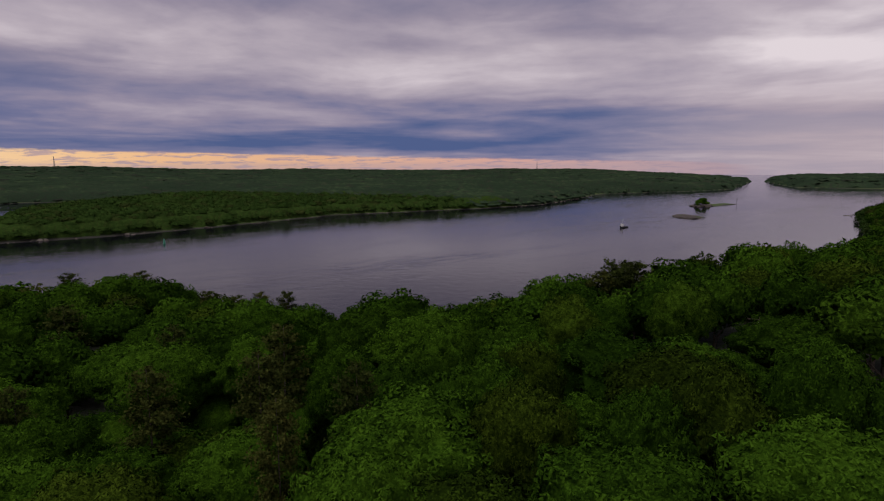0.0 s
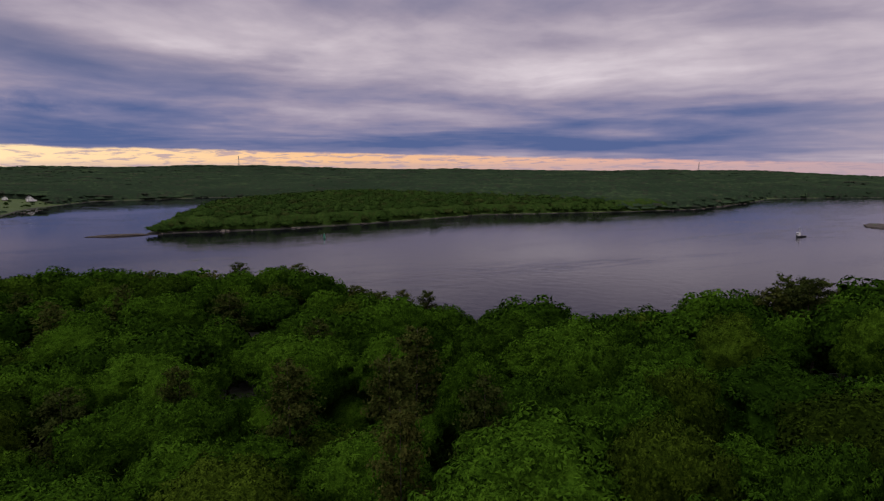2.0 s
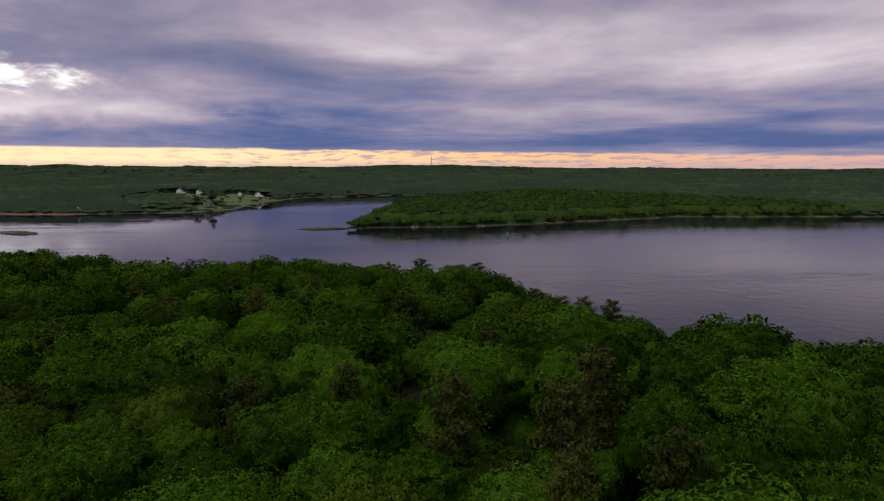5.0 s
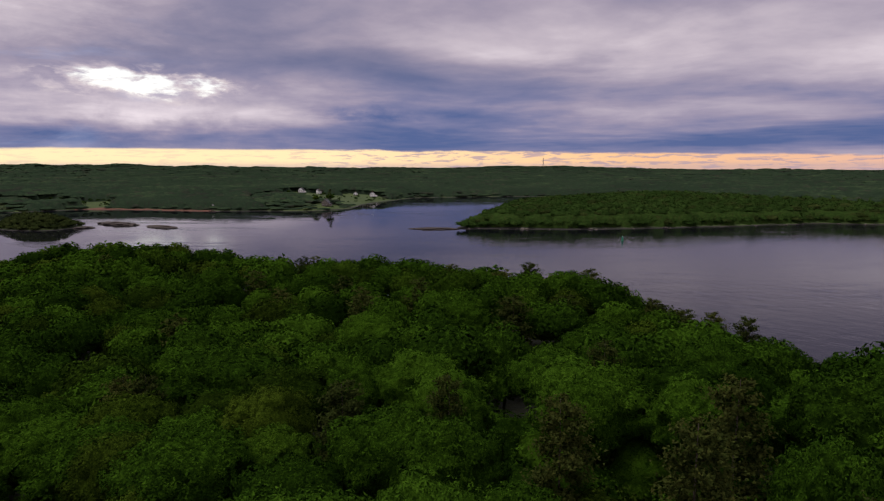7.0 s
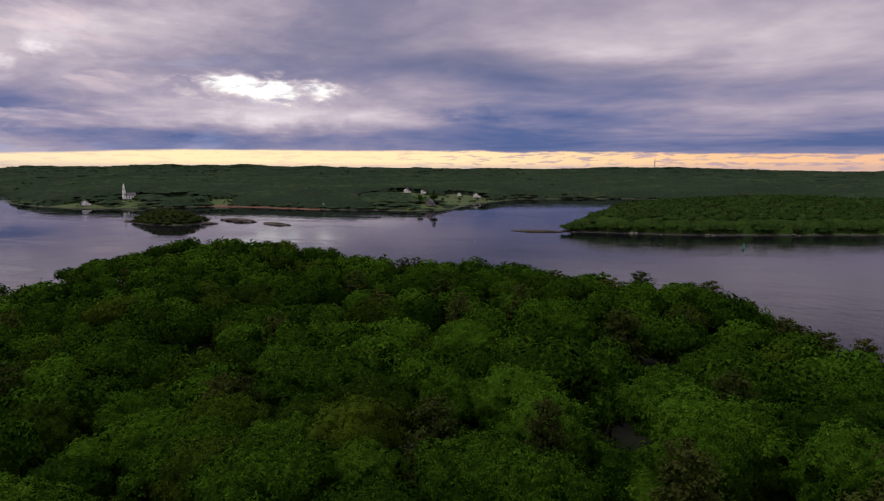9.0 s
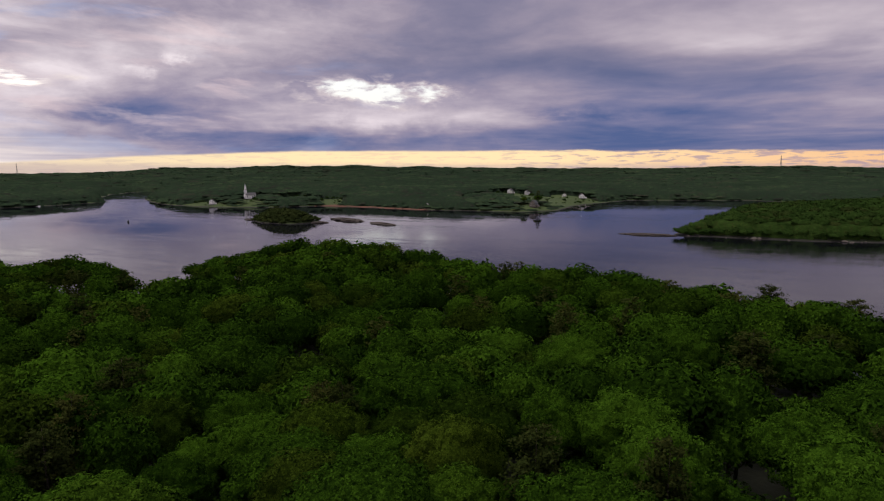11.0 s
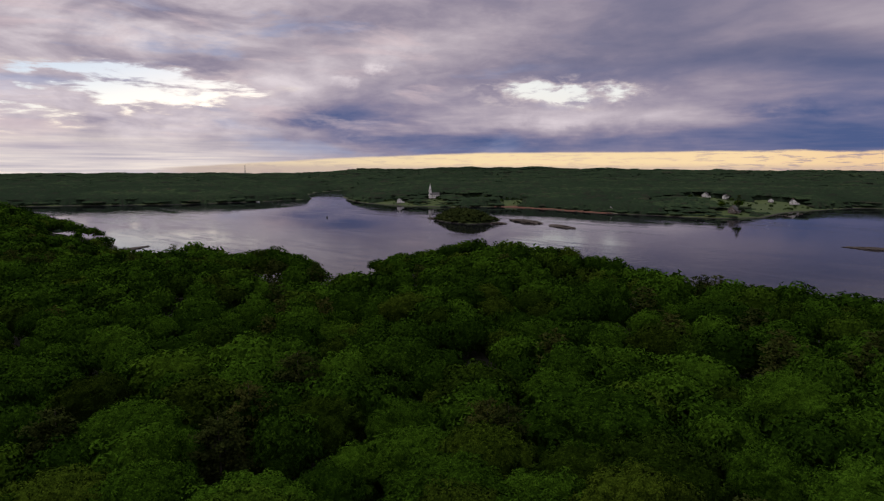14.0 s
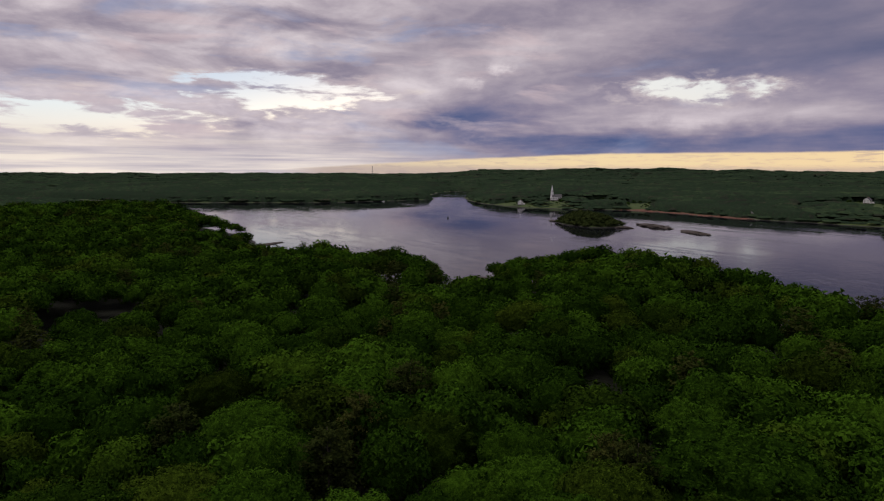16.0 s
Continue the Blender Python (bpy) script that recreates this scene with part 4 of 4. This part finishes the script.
def rod(a, b, r, sides=6, bm=None):
    bm = bm or bmesh.new()
    a, b = Vector(a), Vector(b)
    m = Matrix.Translation((a + b) / 2) @ (b - a).to_track_quat("Z", "Y").to_matrix().to_4x4()
    bmesh.ops.create_cone(bm, cap_ends=True, segments=sides, radius1=r, radius2=r, depth=(b - a).length, matrix=m)
    return bm


def window(parent, x, y, z, w, h, face):
    """A glazed sash in a frame on a wall; face: 'x' or 'y' side with sign."""
    s = -1 if face[0] == "-" else 1
    if face[1] == "x":
        fr, gl = box(x - 0.05, y - w / 2, z, x + 0.05 * 1.6, y + w / 2, z + h), box(x + 0.06 * s, y - w / 2 + 0.1, z + 0.1, x + 0.1 * s, y + w / 2 - 0.1, z + h - 0.1)
    else:
        fr, gl = box(x - w / 2, y - 0.05, z, x + w / 2, y + 0.05 * 1.6, z + h), box(x - w / 2 + 0.1, y + 0.06 * s, z + 0.1, x + w / 2 - 0.1, y + 0.1 * s, z + h - 0.1)
    ob = part("window", fr, WHITE, parent)
    part("pane", gl, GLASS, ob, "dark window pane")


def house(x, y, turn, long, wide, wall, pitch, label, wall_mat=None, wing=False, name="house"):
    """A gabled house; its ridge runs along local y."""
    wall_mat = wall_mat or WHITE
    ob = thing(name, x, y, turn, label, "house", "houses on the far bank")
    a, b = wide / 2, long / 2
    part("foundation", box(-a - 0.1, -b - 0.1, -1.5, a + 0.1, b + 0.1, 0.4), ROCK, ob, "grey stone foundation")
    part("wall", prism([(-a, 0.4), (a, 0.4), (a, wall), (0, wall + pitch), (-a, wall)], -b, b), wall_mat, ob)
    over = 0.45
    k = pitch / a
    part("roof", prism([(-a - over, wall - over * k), (0, wall + pitch), (a + over, wall - over * k), (a + over, wall - over * k + 0.3), (0, wall + pitch + 0.34), (-a - over, wall - over * k + 0.3)],
                       -b - over, b + over), SHINGLE, ob, "grey shingle roof")
    part("chimney", box(-0.45, b * 0.4, wall + pitch * 0.55, 0.45, b * 0.4 + 0.8, wall + pitch + 1.2, 0.05), BRICK, ob, "brick chimney")
    floors = (1.1, 3.7) if wall > 4.5 else (1.1,)
    for z in floors:
        for s in (-1, 1):
            for q in range(max(2, int(long / 3.2))):
                window(ob, a * s, -b + long * (q + 0.5) / max(2, int(long / 3.2)), z, 1.0, 1.5, "+x" if s > 0 else "-x")
            for q in (-0.25, 0.25):
                window(ob, wide * q, b * s, z, 1.0, 1.5, "+y" if s > 0 else "-y")
    part("door", box(a - 0.03, -0.55, 0.4, a + 0.08, 0.55, 2.5), TIMBER, ob, "dark timber door")
    if wing:
        part("wing", prism([(a, 0.2), (a + 4.5, 0.2), (a + 4.5, 2.6), (a, 3.9)], -b * 0.6, b * 0.3), wall_mat, ob, "low lean-to wing")
        part("wing_roof", prism([(a, 3.9), (a + 4.9, 2.5), (a + 4.9, 2.72), (a, 4.12)], -b * 0.6 - 0.3, b * 0.3 + 0.3), SHINGLE, ob, "grey lean-to roof")
    return ob


def church():
    """White meeting house: nave along local y, steeple at its near end."""
    ob = thing("church", -1095, 204, -2, "white clapboard church with a tall pointed steeple by the river", "church")
    part("foundation", box(-6.2, -8.2, -1.5, 6.2, 11.2, 0.6), ROCK, ob, "grey stone foundation")
    part("nave", prism([(-6, 0.6), (6, 0.6), (6, 6.6), (0, 10.6), (-6, 6.6)], -5, 11), WHITE, ob)
    part("roof", prism([(-6.5, 6.25), (0, 10.6), (6.5, 6.25), (6.5, 6.6), (0, 11.0), (-6.5, 6.6)], -5.5, 11.5), SHINGLE, ob, "dark grey shingle roof")
    part("porch", prism([(-3.6, 0.6), (3.6, 0.6), (3.6, 5.6), (0, 7.8), (-3.6, 5.6)], -8, -5.02), WHITE, ob)
    tower = part("tower", box(-2.3, -7.6, 0.6, 2.3, -3.0, 14.0, 0.08), WHITE, ob, "square white bell tower")
    part("cornice", box(-2.7, -8.0, 14.0, 2.7, -2.6, 14.5, 0.1), WHITE, tower)
    part("belfry", box(-1.6, -6.9, 14.5, 1.6, -3.7, 18.2, 0.15), WHITE, tower)
    for sx, sy in ((1.62, 0), (-1.62, 0), (0, 1.62), (0, -1.62)):
        part("louvre", box(sx - (0.05 if sx else 0.55), -5.3 + sy - (0.05 if sy else 0.55), 15.1, sx + (0.05 if sx else 0.55), -5.3 + sy + (0.05 if sy else 0.55), 17.4), SHINGLE, tower, "dark belfry louvre")
    part("spire", cone(1.9, 0.08, 18.2, 26.5, 8, 0, -5.3), WHITE, ob, "slender white octagonal spire")
    part("finial", cone(0.12, 0.03, 26.4, 27.6, 6, 0, -5.3), STEEL, ob, "metal finial")
    for s in (-1, 1):
        for k in range(4):
            window(ob, 6.0 * s, -2.6 + k * 3.9, 2.2, 1.3, 3.4, "+x" if s > 0 else "-x")
    part("door", box(-0.9, -8.1, 0.6, 0.9, -7.97, 3.2), TIMBER, ob, "dark double door")


def mast(x, y, top, foot, label):
    """A four-legged lattice mast."""
    ob = thing("lattice_mast", x, y, 12, label, "mast", "masts on the skyline")
    h = top - float(land(np.array([x]), np.array([y]))[0][0])
    corner = [(-1, -1), (1, -1), (1, 1), (-1, 1)]
    tip = foot * 0.22
    for cx, cy in corner:
        part("leg", rod((cx * foot, cy * foot, -1), (cx * tip, cy * tip, h), 0.42), STEEL, ob)
    for k in range(9):
        f0, f1 = k / 9, (k + 1) / 9
        w0, w1 = foot + (tip - foot) * f0, foot + (tip - foot) * f1
        bm = bmesh.new()
        for q in range(4):
            (ax, ay), (bx, by) = corner[q], corner[(q + 1) % 4]
            rod((ax * w0, ay * w0, h * f0), (bx * w1, by * w1, h * f1), 0.2, 4, bm)
            rod((bx * w0, by * w0, h * f0), (ax * w1, ay * w1, h * f1), 0.2, 4, bm)
        part("brace", bm, STEEL, ob)
    part("antenna", rod((0, 0, h - 1), (0, 0, h + 7), 0.3), STEEL, ob, "slim top antenna")


def fishing_boat(x, y, turn):
    ob = thing("fishing_boat", x, y, turn, "small dark-hulled fishing boat with a white wheelhouse afloat", "boat", z=0.0)
    bm, rows = bmesh.new(), []
    for k in range(9):
        f = k / 8
        half = 1.75 * math.sin(math.pi * (0.5 + 0.5 * f) ** 1.0) ** 0.6 if f < 0.98 else 0.05
        sheer = 1.1 + 0.9 * f * f
        px = -5.5 + 11 * f
        rows.append([bm.verts.new(v) for v in ((px, -half, sheer), (px - 0.1, -half * 0.8, 0.1), (px - 0.3, 0, -0.5), (px - 0.1, half * 0.8, 0.1), (px, half, sheer))])
    for a, b in zip(rows, rows[1:]):
        for i in range(4):
            bm.faces.new((a[i], a[i + 1], b[i + 1], b[i]))
        bm.faces.new((a[0], b[0], b[4], a[4]))
    bm.faces.new(rows[0]), bm.faces.new(rows[-1][::-1])
    bmesh.ops.recalc_face_normals(bm, faces=bm.faces)
    part("hull", bm, DARKPAINT, ob, "dark painted hull")
    house_part = part("wheelhouse", box(1.2, -1.15, 1.2, 3.8, 1.15, 3.7, 0.12), WHITE, ob, "white wheelhouse")
    part("windscreen", box(3.79, -0.95, 2.6, 3.86, 0.95, 3.4), GLASS, house_part, "dark windscreen")
    part("canopy", box(0.6, -1.3, 3.7, 4.0, 1.3, 3.85, 0.04), WHITE, house_part)
    part("mast", rod((1.6, 0, 3.8), (1.4, 0, 8.6), 0.17), STEEL, ob, "thin mast")
    part("boom", rod((1.5, 0, 4.6), (-1.6, 0, 6.6), 0.07), STEEL, ob, "thin boom")
    part("rail", rod((-5.3, 1.6, 1.2), (1.0, 1.74, 1.5), 0.07), TIMBER, ob)


def dinghy(x, y, turn, label):
    ob = thing("moored_boat", x, y, turn, label, "boat", z=0.0)
    part("hull", prism([(-1.1, 0.7), (-0.7, -0.15), (0.7, -0.15), (1.1, 0.7)], -3.0, 3.0), WHITE, ob)
    part("cuddy", box(-0.8, 0.2, 0.7, 0.8, 2.4, 1.7, 0.15), WHITE, ob)
    part("outboard", box(-0.25, -3.5, 0.2, 0.25, -2.95, 1.2, 0.05), DARKPAINT, ob, "dark outboard motor")


def buoy(x, y, mat, label, tall):
    ob = thing("channel_buoy", x, y, 0, label, "buoy", z=0.0)
    part("float", cone(1.15, 1.0, -0.4, 0.8, 14), mat, ob)
    part("tower", cone(0.85, 0.55, 0.8, tall, 10), mat, ob)
    part("lantern", cone(0.22, 0.16, tall, tall + 0.6, 8), STEEL, ob, "small lantern")


def utility_pole(x, y, tall):
    ob = thing("utility_pole", x, y, -30, "weathered wooden utility pole with crossarm in a forest gap", "utility pole")
    part("post", cone(0.17, 0.12, -1.0, tall, 10), BARK, ob)
    part("crossarm", box(-1.9, -0.07, tall - 0.5, 1.9, 0.07, tall - 0.32, 0.02), BARK, ob)
    for k in (-1.7, -0.9, 0.9, 1.7):
        part("insulator", cone(0.07, 0.05, tall - 0.32, tall - 0.08, 8, k), STEEL, ob, "grey insulator")
    part("transformer", cone(0.24, 0.24, tall - 1.7, tall - 0.8, 12, 0.0, 0.4), STEEL, ob, "grey transformer can")
    part("brace", rod((0, 0.08, tall - 1.2), (1.1, 0.08, tall - 0.45), 0.03), STEEL, ob)


def dock(x, y, turn, long, label):
    """A timber pier on piles, out along local y."""
    ob = thing("dock", x, y, turn, label, "dock", z=0.0)
    part("deck", box(-1.0, 0, 1.5, 1.0, long, 1.72, 0.02), TIMBER, ob)
    for k in range(int(long / 4) + 1):
        for s in (-0.85, 0.85):
            part("pile", cone(0.16, 0.16, -2.0, 2.3, 8, s, min(long - 0.2, 0.3 + k * 4.0)), TIMBER, ob)
    part("float", box(-2.2, long + 0.4, -0.2, 2.2, long + 7.0, 0.45, 0.05), TIMBER, ob, "grey floating stage")
    part("gangway", prism([(-0.5, 0.0), (0.5, 0.0), (0.5, 0.15), (-0.5, 0.15)], long, long + 2.5), TIMBER, ob)


def rock_mass(name, x, y, turn, long, wide, tall, seed, label, category="rock", group=""):
    """A low bare ledge with cracks and steps."""
    bm = bmesh.new()
    bmesh.ops.create_icosphere(bm, subdivisions=4, radius=1.0)
    off = Vector((seed * 7.3, seed * 3.1, 0))
    for v in bm.verts:
        n = v.co.normalized()
        d = 1 + 0.32 * noise.noise(n * 1.7 + off) + 0.2 * noise.noise(n * 4.5 + off) + 0.1 * noise.noise(n * 11 + off)
        v.co = Vector((n.x * d * long / 2, n.y * d * wide / 2, max(-0.5, n.z * d) * tall))
    me = bpy.data.meshes.new(name)
    bm.to_mesh(me)
    bm.free()
    me.materials.append(ROCK)
    ob = new(name, me)
    ob.matrix_basis = pose(x, y, 0.0, 0, 0, turn)
    return tagged(ob, label, category, group)


def strip(name, line, wide, mat, label, lift=0.18):
    """A ragged belt of other soil laid over the ground along a line."""
    p = np.array(line, float)
    seg = np.hypot(*(np.diff(p, axis=0).T))
    at = np.concatenate([[0], np.cumsum(seg)])
    n = max(6, int(at[-1] / 4))
    t = np.linspace(0, at[-1], n)
    cx, cy = np.interp(t, at, p[:, 0]), np.interp(t, at, p[:, 1])
    dx, dy = np.gradient(cx), np.gradient(cy)
    k = np.hypot(dx, dy)
    m = 8
    u = np.linspace(-0.5, 0.5, m)
    taper = np.sin(np.linspace(0.05, math.pi - 0.05, n)) ** 0.5 * (1 + 0.25 * wobble(cx, cy, 22, 9))
    x = cx[:, None] - (dy / k)[:, None] * u * wide * taper[:, None]
    y = cy[:, None] + (dx / k)[:, None] * u * wide * taper[:, None]
    z = land(x, y)[0] + lift * (1 - (2 * u) ** 6)[None, :]
    i, j = np.meshgrid(np.arange(n - 1), np.arange(m - 1), indexing="ij")
    f = np.stack([i * m + j, (i + 1) * m + j, (i + 1) * m + j + 1, i * m + j + 1], -1).reshape(-1, 4)
    tagged(new(name, mesh_from(name, np.stack([x, y, z], -1).reshape(-1, 3), f, [mat], smooth_faces=True)), label, "ground", kind="structure")


def small_tree(x, y, w, h, label, conifer=False, group="trees by the water", z=None):
    t = (PINE_LOW if conifer else MID)[int(abs(x) + abs(y)) % 3]
    ob = new("shore_pine" if conifer else "shore_tree")
    base = float(land(np.array([x]), np.array([y]))[0][0]) if z is None else z
    ob.matrix_basis = Matrix.LocRotScale((x, y, base), Euler((0, 0, x * 1.7)), (w, w, h))
    tagged(ob, label, "pine tree" if conifer else "tree", group)
    for nm, me in zip(("trunk", "crown"), t.meshes()):
        new(nm, me).parent = ob


church()
house(-1072, 140, 78, 11, 8, 5.2, 3.0, "white two-storey house beside the church and shore", wing=True)
house(-1101, 162, 20, 7, 6, 3.0, 2.2, "small white cottage beside the church")
house(-1282, 73, 80, 13, 8, 3.6, 3.2, "low red-brown barn near the creek mouth", BRICK, name="barn")
house(-940, 650, 40, 11, 8.5, 5.4, 3.4, "white gabled farmhouse above the meadow", wing=True)
house(-920, 675, 10, 9, 7, 5.2, 3.0, "pale house above the meadow")
house(-894, 740, 50, 17, 8, 3.2, 2.6, "long low white house at the top of the meadow")
house(-866, 758, 58, 13, 8.5, 5.2, 3.4, "white house with a lean-to wing at the meadow's end", wing=True)
house(-736, 554, 35, 13, 9, 5.4, 4.4, "large gabled shore house beside a dark tree", TIMBER, wing=True)
house(-789, 531, 30, 7, 6, 3.2, 2.2, "small white house among shrubs")
house(-781, 549, 75, 6, 5, 2.8, 2.0, "small white shed among shrubs", name="shed")
house(-829, 424, 40, 8, 6.5, 4.0, 2.6, "small white shore house above a timber dock")
house(-987, 427, 15, 9, 7, 3.4, 2.6, "low pale house in a field clearing")
house(-1513, -302, 70, 12, 9, 5.4, 3.2, "white house on the wooded far hillside")
house(-1504, -279, 40, 9, 7, 4.8, 3.0, "smaller white house on the wooded far hillside")
house(-633, 1166, 50, 14, 10, 5.0, 4.0, "red-brown house at the head of the cove", BRICK)
house(-622, 1174, 20, 10, 8, 4.6, 3.0, "pale house at the head of the cove")
mast(-2336, 3610, 131, 4.5, "tall grey lattice radio mast on the wooded ridge")
mast(-3784, -495, 86, 4.0, "grey lattice mast far behind the southern woods")
mast(673, 4247, 98, 3.5, "faint grey lattice mast on the far skyline")
fishing_boat(186, 606, 214)
dinghy(-1200, -117, 20, "small white boat moored by the far shore")
dinghy(-808, 438, 70, "small white boat moored beside a timber dock")
buoy(-229, 485, GREENPAINT, "green channel buoy afloat in the river", 3.6)
buoy(-801, 16, DARKPAINT, "dark can buoy afloat in the river", 2.2)
utility_pole(44, 80, 11.2)
dock(517, 740, 35, 6, "grey timber dock at the wooded headland")
dock(-737, 616, -60, 18, "timber dock with a float below the meadow")
dock(-779, 671, -62, 16, "weathered timber dock below the meadow's end")
dock(-818, 412, -60, 10, "small timber dock at the shore house")
rock_mass("rock_ledge", -701, 250, 18, 58, 17, 3.0, 2, "bare brown rock ledge in the river", group="river ledges")
rock_mass("rock_ledge", -635, 269, 18, 44, 12, 2.0, 3, "low bare rock ledge in the river", group="river ledges")
rock_mass("rock_ledge", -683, 212, 70, 20, 8, 1.8, 4, "brown rocks at the wooded islet's foot", group="river ledges")
rock_mass("rock_ledge", -413, 448, 40, 46, 9, 1.5, 5, "bare rocky spit at the wooded point", group="river ledges")
rock_mass("rock_ledge", -766, 149, 30, 18, 9, 1.6, 6, "low dark rocks off the wooded islet", group="river ledges")
rock_mass("rock_ledge", 304, 733, 80, 66, 30, 1.9, 7, "flat dark ledge topped with weed in the river", group="river ledges")
rock_mass("rock_ledge", 409, 936, 40, 46, 30, 3.0, 8, "rocky end of a low grassy river island", group="river ledges")
rock_mass("rock_ledge", -361, 41, 20, 16, 9, 1.6, 9, "brown shore rocks at the cove mouth", group="river ledges")
rock_mass("rock_ledge", -512, -134, 150, 40, 9, 0.9, 10, "low stony bar at the cove", group="river ledges")
strip("red_marsh", [(-990, 292), (-967, 324), (-922, 357), (-858, 389), (-809, 416)], 26, REDEARTH, "rust-red marsh earth along the far shore")
strip("red_flat", [(-420, -145), (-456, -145), (-491, -153), (-526, -167)], 26, REDEARTH, "rust-red tidal flat at the cove")


def boulders(name, line, count, seed, label):
    """Loose pale stones along a shore."""
    r = np.random.RandomState(seed)
    p = np.array(line, float)
    at = np.concatenate([[0], np.cumsum(np.hypot(*(np.diff(p, axis=0).T)))])
    t = r.uniform(0, at[-1], count)
    t = np.where(wobble(t, t * 0.3, 90, seed) > -0.1, t, r.uniform(0, at[-1], count))
    x, y = np.interp(t, at, p[:, 0]) + r.normal(0, 2.2, count), np.interp(t, at, p[:, 1]) + r.normal(0, 2.2, count)
    z = np.maximum(land(x, y)[0], 0)
    vs, fs = [], []
    for k in range(count):
        big = r.uniform(0.3, 1.0) ** 2 * 1.7
        vs.append(ICO1[0] * (1 + r.uniform(-0.25, 0.25, (12, 1))) * [big * r.uniform(0.8, 2.0), big * r.uniform(0.8, 1.6), big * 0.55] + [x[k], y[k], z[k] + big * 0.1])
        fs.append(ICO1[1] + 12 * k)
    tagged(new(name, mesh_from(name, np.concatenate(vs), np.concatenate(fs), [PALEROCK])), label, "rocks", kind="stuff")


boulders("shore_boulders", FAR_BANK[:12], 130, 3, "pale boulders strewn along the wooded far shore")
boulders("cove_boulders", [(-352, 46), (-345, 90), (-300, 138), (-235, 172), (-150, 220), (-75, 198)], 160, 4, "brown boulders strewn along the near shore")


def shrubs():
    """Bushes and young trees dotted over the far meadows."""
    r = np.random.RandomState(61)
    spots = []
    for cx, cy, a, b in CLEARINGS[6:]:
        for k in range(int(a * b / (45 if cx < -1000 else 200))):
            q, w = r.uniform(0, 6.283), math.sqrt(r.uniform(0.12, 1))
            x, y = cx + a * w * math.cos(q), cy + b * w * math.sin(q)
            z, d = land(np.array([x]), np.array([y]))
            if d[0] > 3:
                big = r.uniform(0.18, 0.5)
                spots.append((r.randint(4), x, y, z[0] - 5.2 * big, r.uniform(0, 6), big * 1.1, big, r.uniform()))
    scattered("meadow_shrubs", [t.leaf for t in TINY], spots, FARLEAF, "rounded bushes dotted over the far meadows", "shrubs")


shrubs()


def bank_thicket():
    """Low bushes leaning over the water along the near bank."""
    r = np.random.RandomState(71)
    p = np.array(NEAR_BANK[8:16], float)
    at = np.concatenate([[0], np.cumsum(np.hypot(*(np.diff(p, axis=0).T)))])
    t = np.arange(0, at[-1], 3.6)
    x, y = np.interp(t, at, p[:, 0]) + r.normal(0, 1.5, len(t)) + 2.6, np.interp(t, at, p[:, 1]) + r.normal(0, 1.5, len(t)) - 2.6
    z = np.maximum(land(x, y)[0], 0.1)
    spots = [(r.randint(4), a, b, c - 3.6, r.uniform(0, 6), r.uniform(0.5, 0.8), r.uniform(0.45, 0.75), r.uniform()) for a, b, c in zip(x, y, z)]
    scattered("bank_thicket", [q.leaf for q in TINY], spots, FARLEAF, "dense bushes overhanging the near river bank", "shrubs")


bank_thicket()
for tx, ty, tw, th in ((402, 929, 0.95, 0.80), (411, 938, 1.15, 0.98), (420, 945, 0.85, 0.62), (397, 926, 0.8, 0.5)):
    small_tree(tx, ty, tw, th, "dark rounded tree on the low river island", z=-3.2)
post = thing("daymark_post", 487, 982, 0, "slim daymark post at the river island's tip", "post")
part("post", cone(0.25, 0.18, -1.0, 8.0, 8), TIMBER, post)
part("board", box(-1.0, -0.06, 6.2, 1.0, 0.06, 8.2, 0.02), DARKPAINT, post, "dark daymark board")
small_tree(-743, 567, 1.0, 1.25, "tall dark conifer beside the shore house", True)
small_tree(-749, 571, 0.9, 0.9, "dark round tree beside the shore house")
small_tree(-756, 550, 0.8, 0.7, "dark round tree beside the shore house")

# pines that stand out above the water's edge
for px, py, pw, ph in ((-100, 156, 1.2, 1.2), (-95, 160, 0.9, 1.08), (-77, 149, 1.0, 1.2), (-70, 152, 1.1, 1.17), (-65, 160, 1.0, 1.1), (-58, 158, 1.1, 1.15), (-61, 150, 0.9, 1.12), (-50, 141, 1.0, 1.05),
                       (-54, 150, 1.0, 1.05), (-31, 116, 0.8, 1.1), (-38, 121, 0.8, 1.08), (29, 106, 1.0, 1.0), (33, 109, 1.1, 1.04), (37, 111, 1.1, 1.0), (27, 110, 0.9, 0.94), (-196, 153, 1.0, 1.0), (-200, 149, 1.1, 0.95), (-209, 143, 0.9, 0.98)):
    t = PINE_HI[int(px * py) % 3]
    tree = new("pine_tree")
    tree.matrix_basis = Matrix.LocRotScale((px, py, float(land(np.array([px]), np.array([py]))[0][0])), Euler((0, 0, px * 2.1)), (pw * 0.88, pw * 0.88, ph * 0.89))
    tagged(tree, "dark ragged white pine above the river bank", "pine tree", "shore pines")
    for nm, me in zip(("trunk", "crown"), t.meshes()):
        new(nm, me).parent = tree
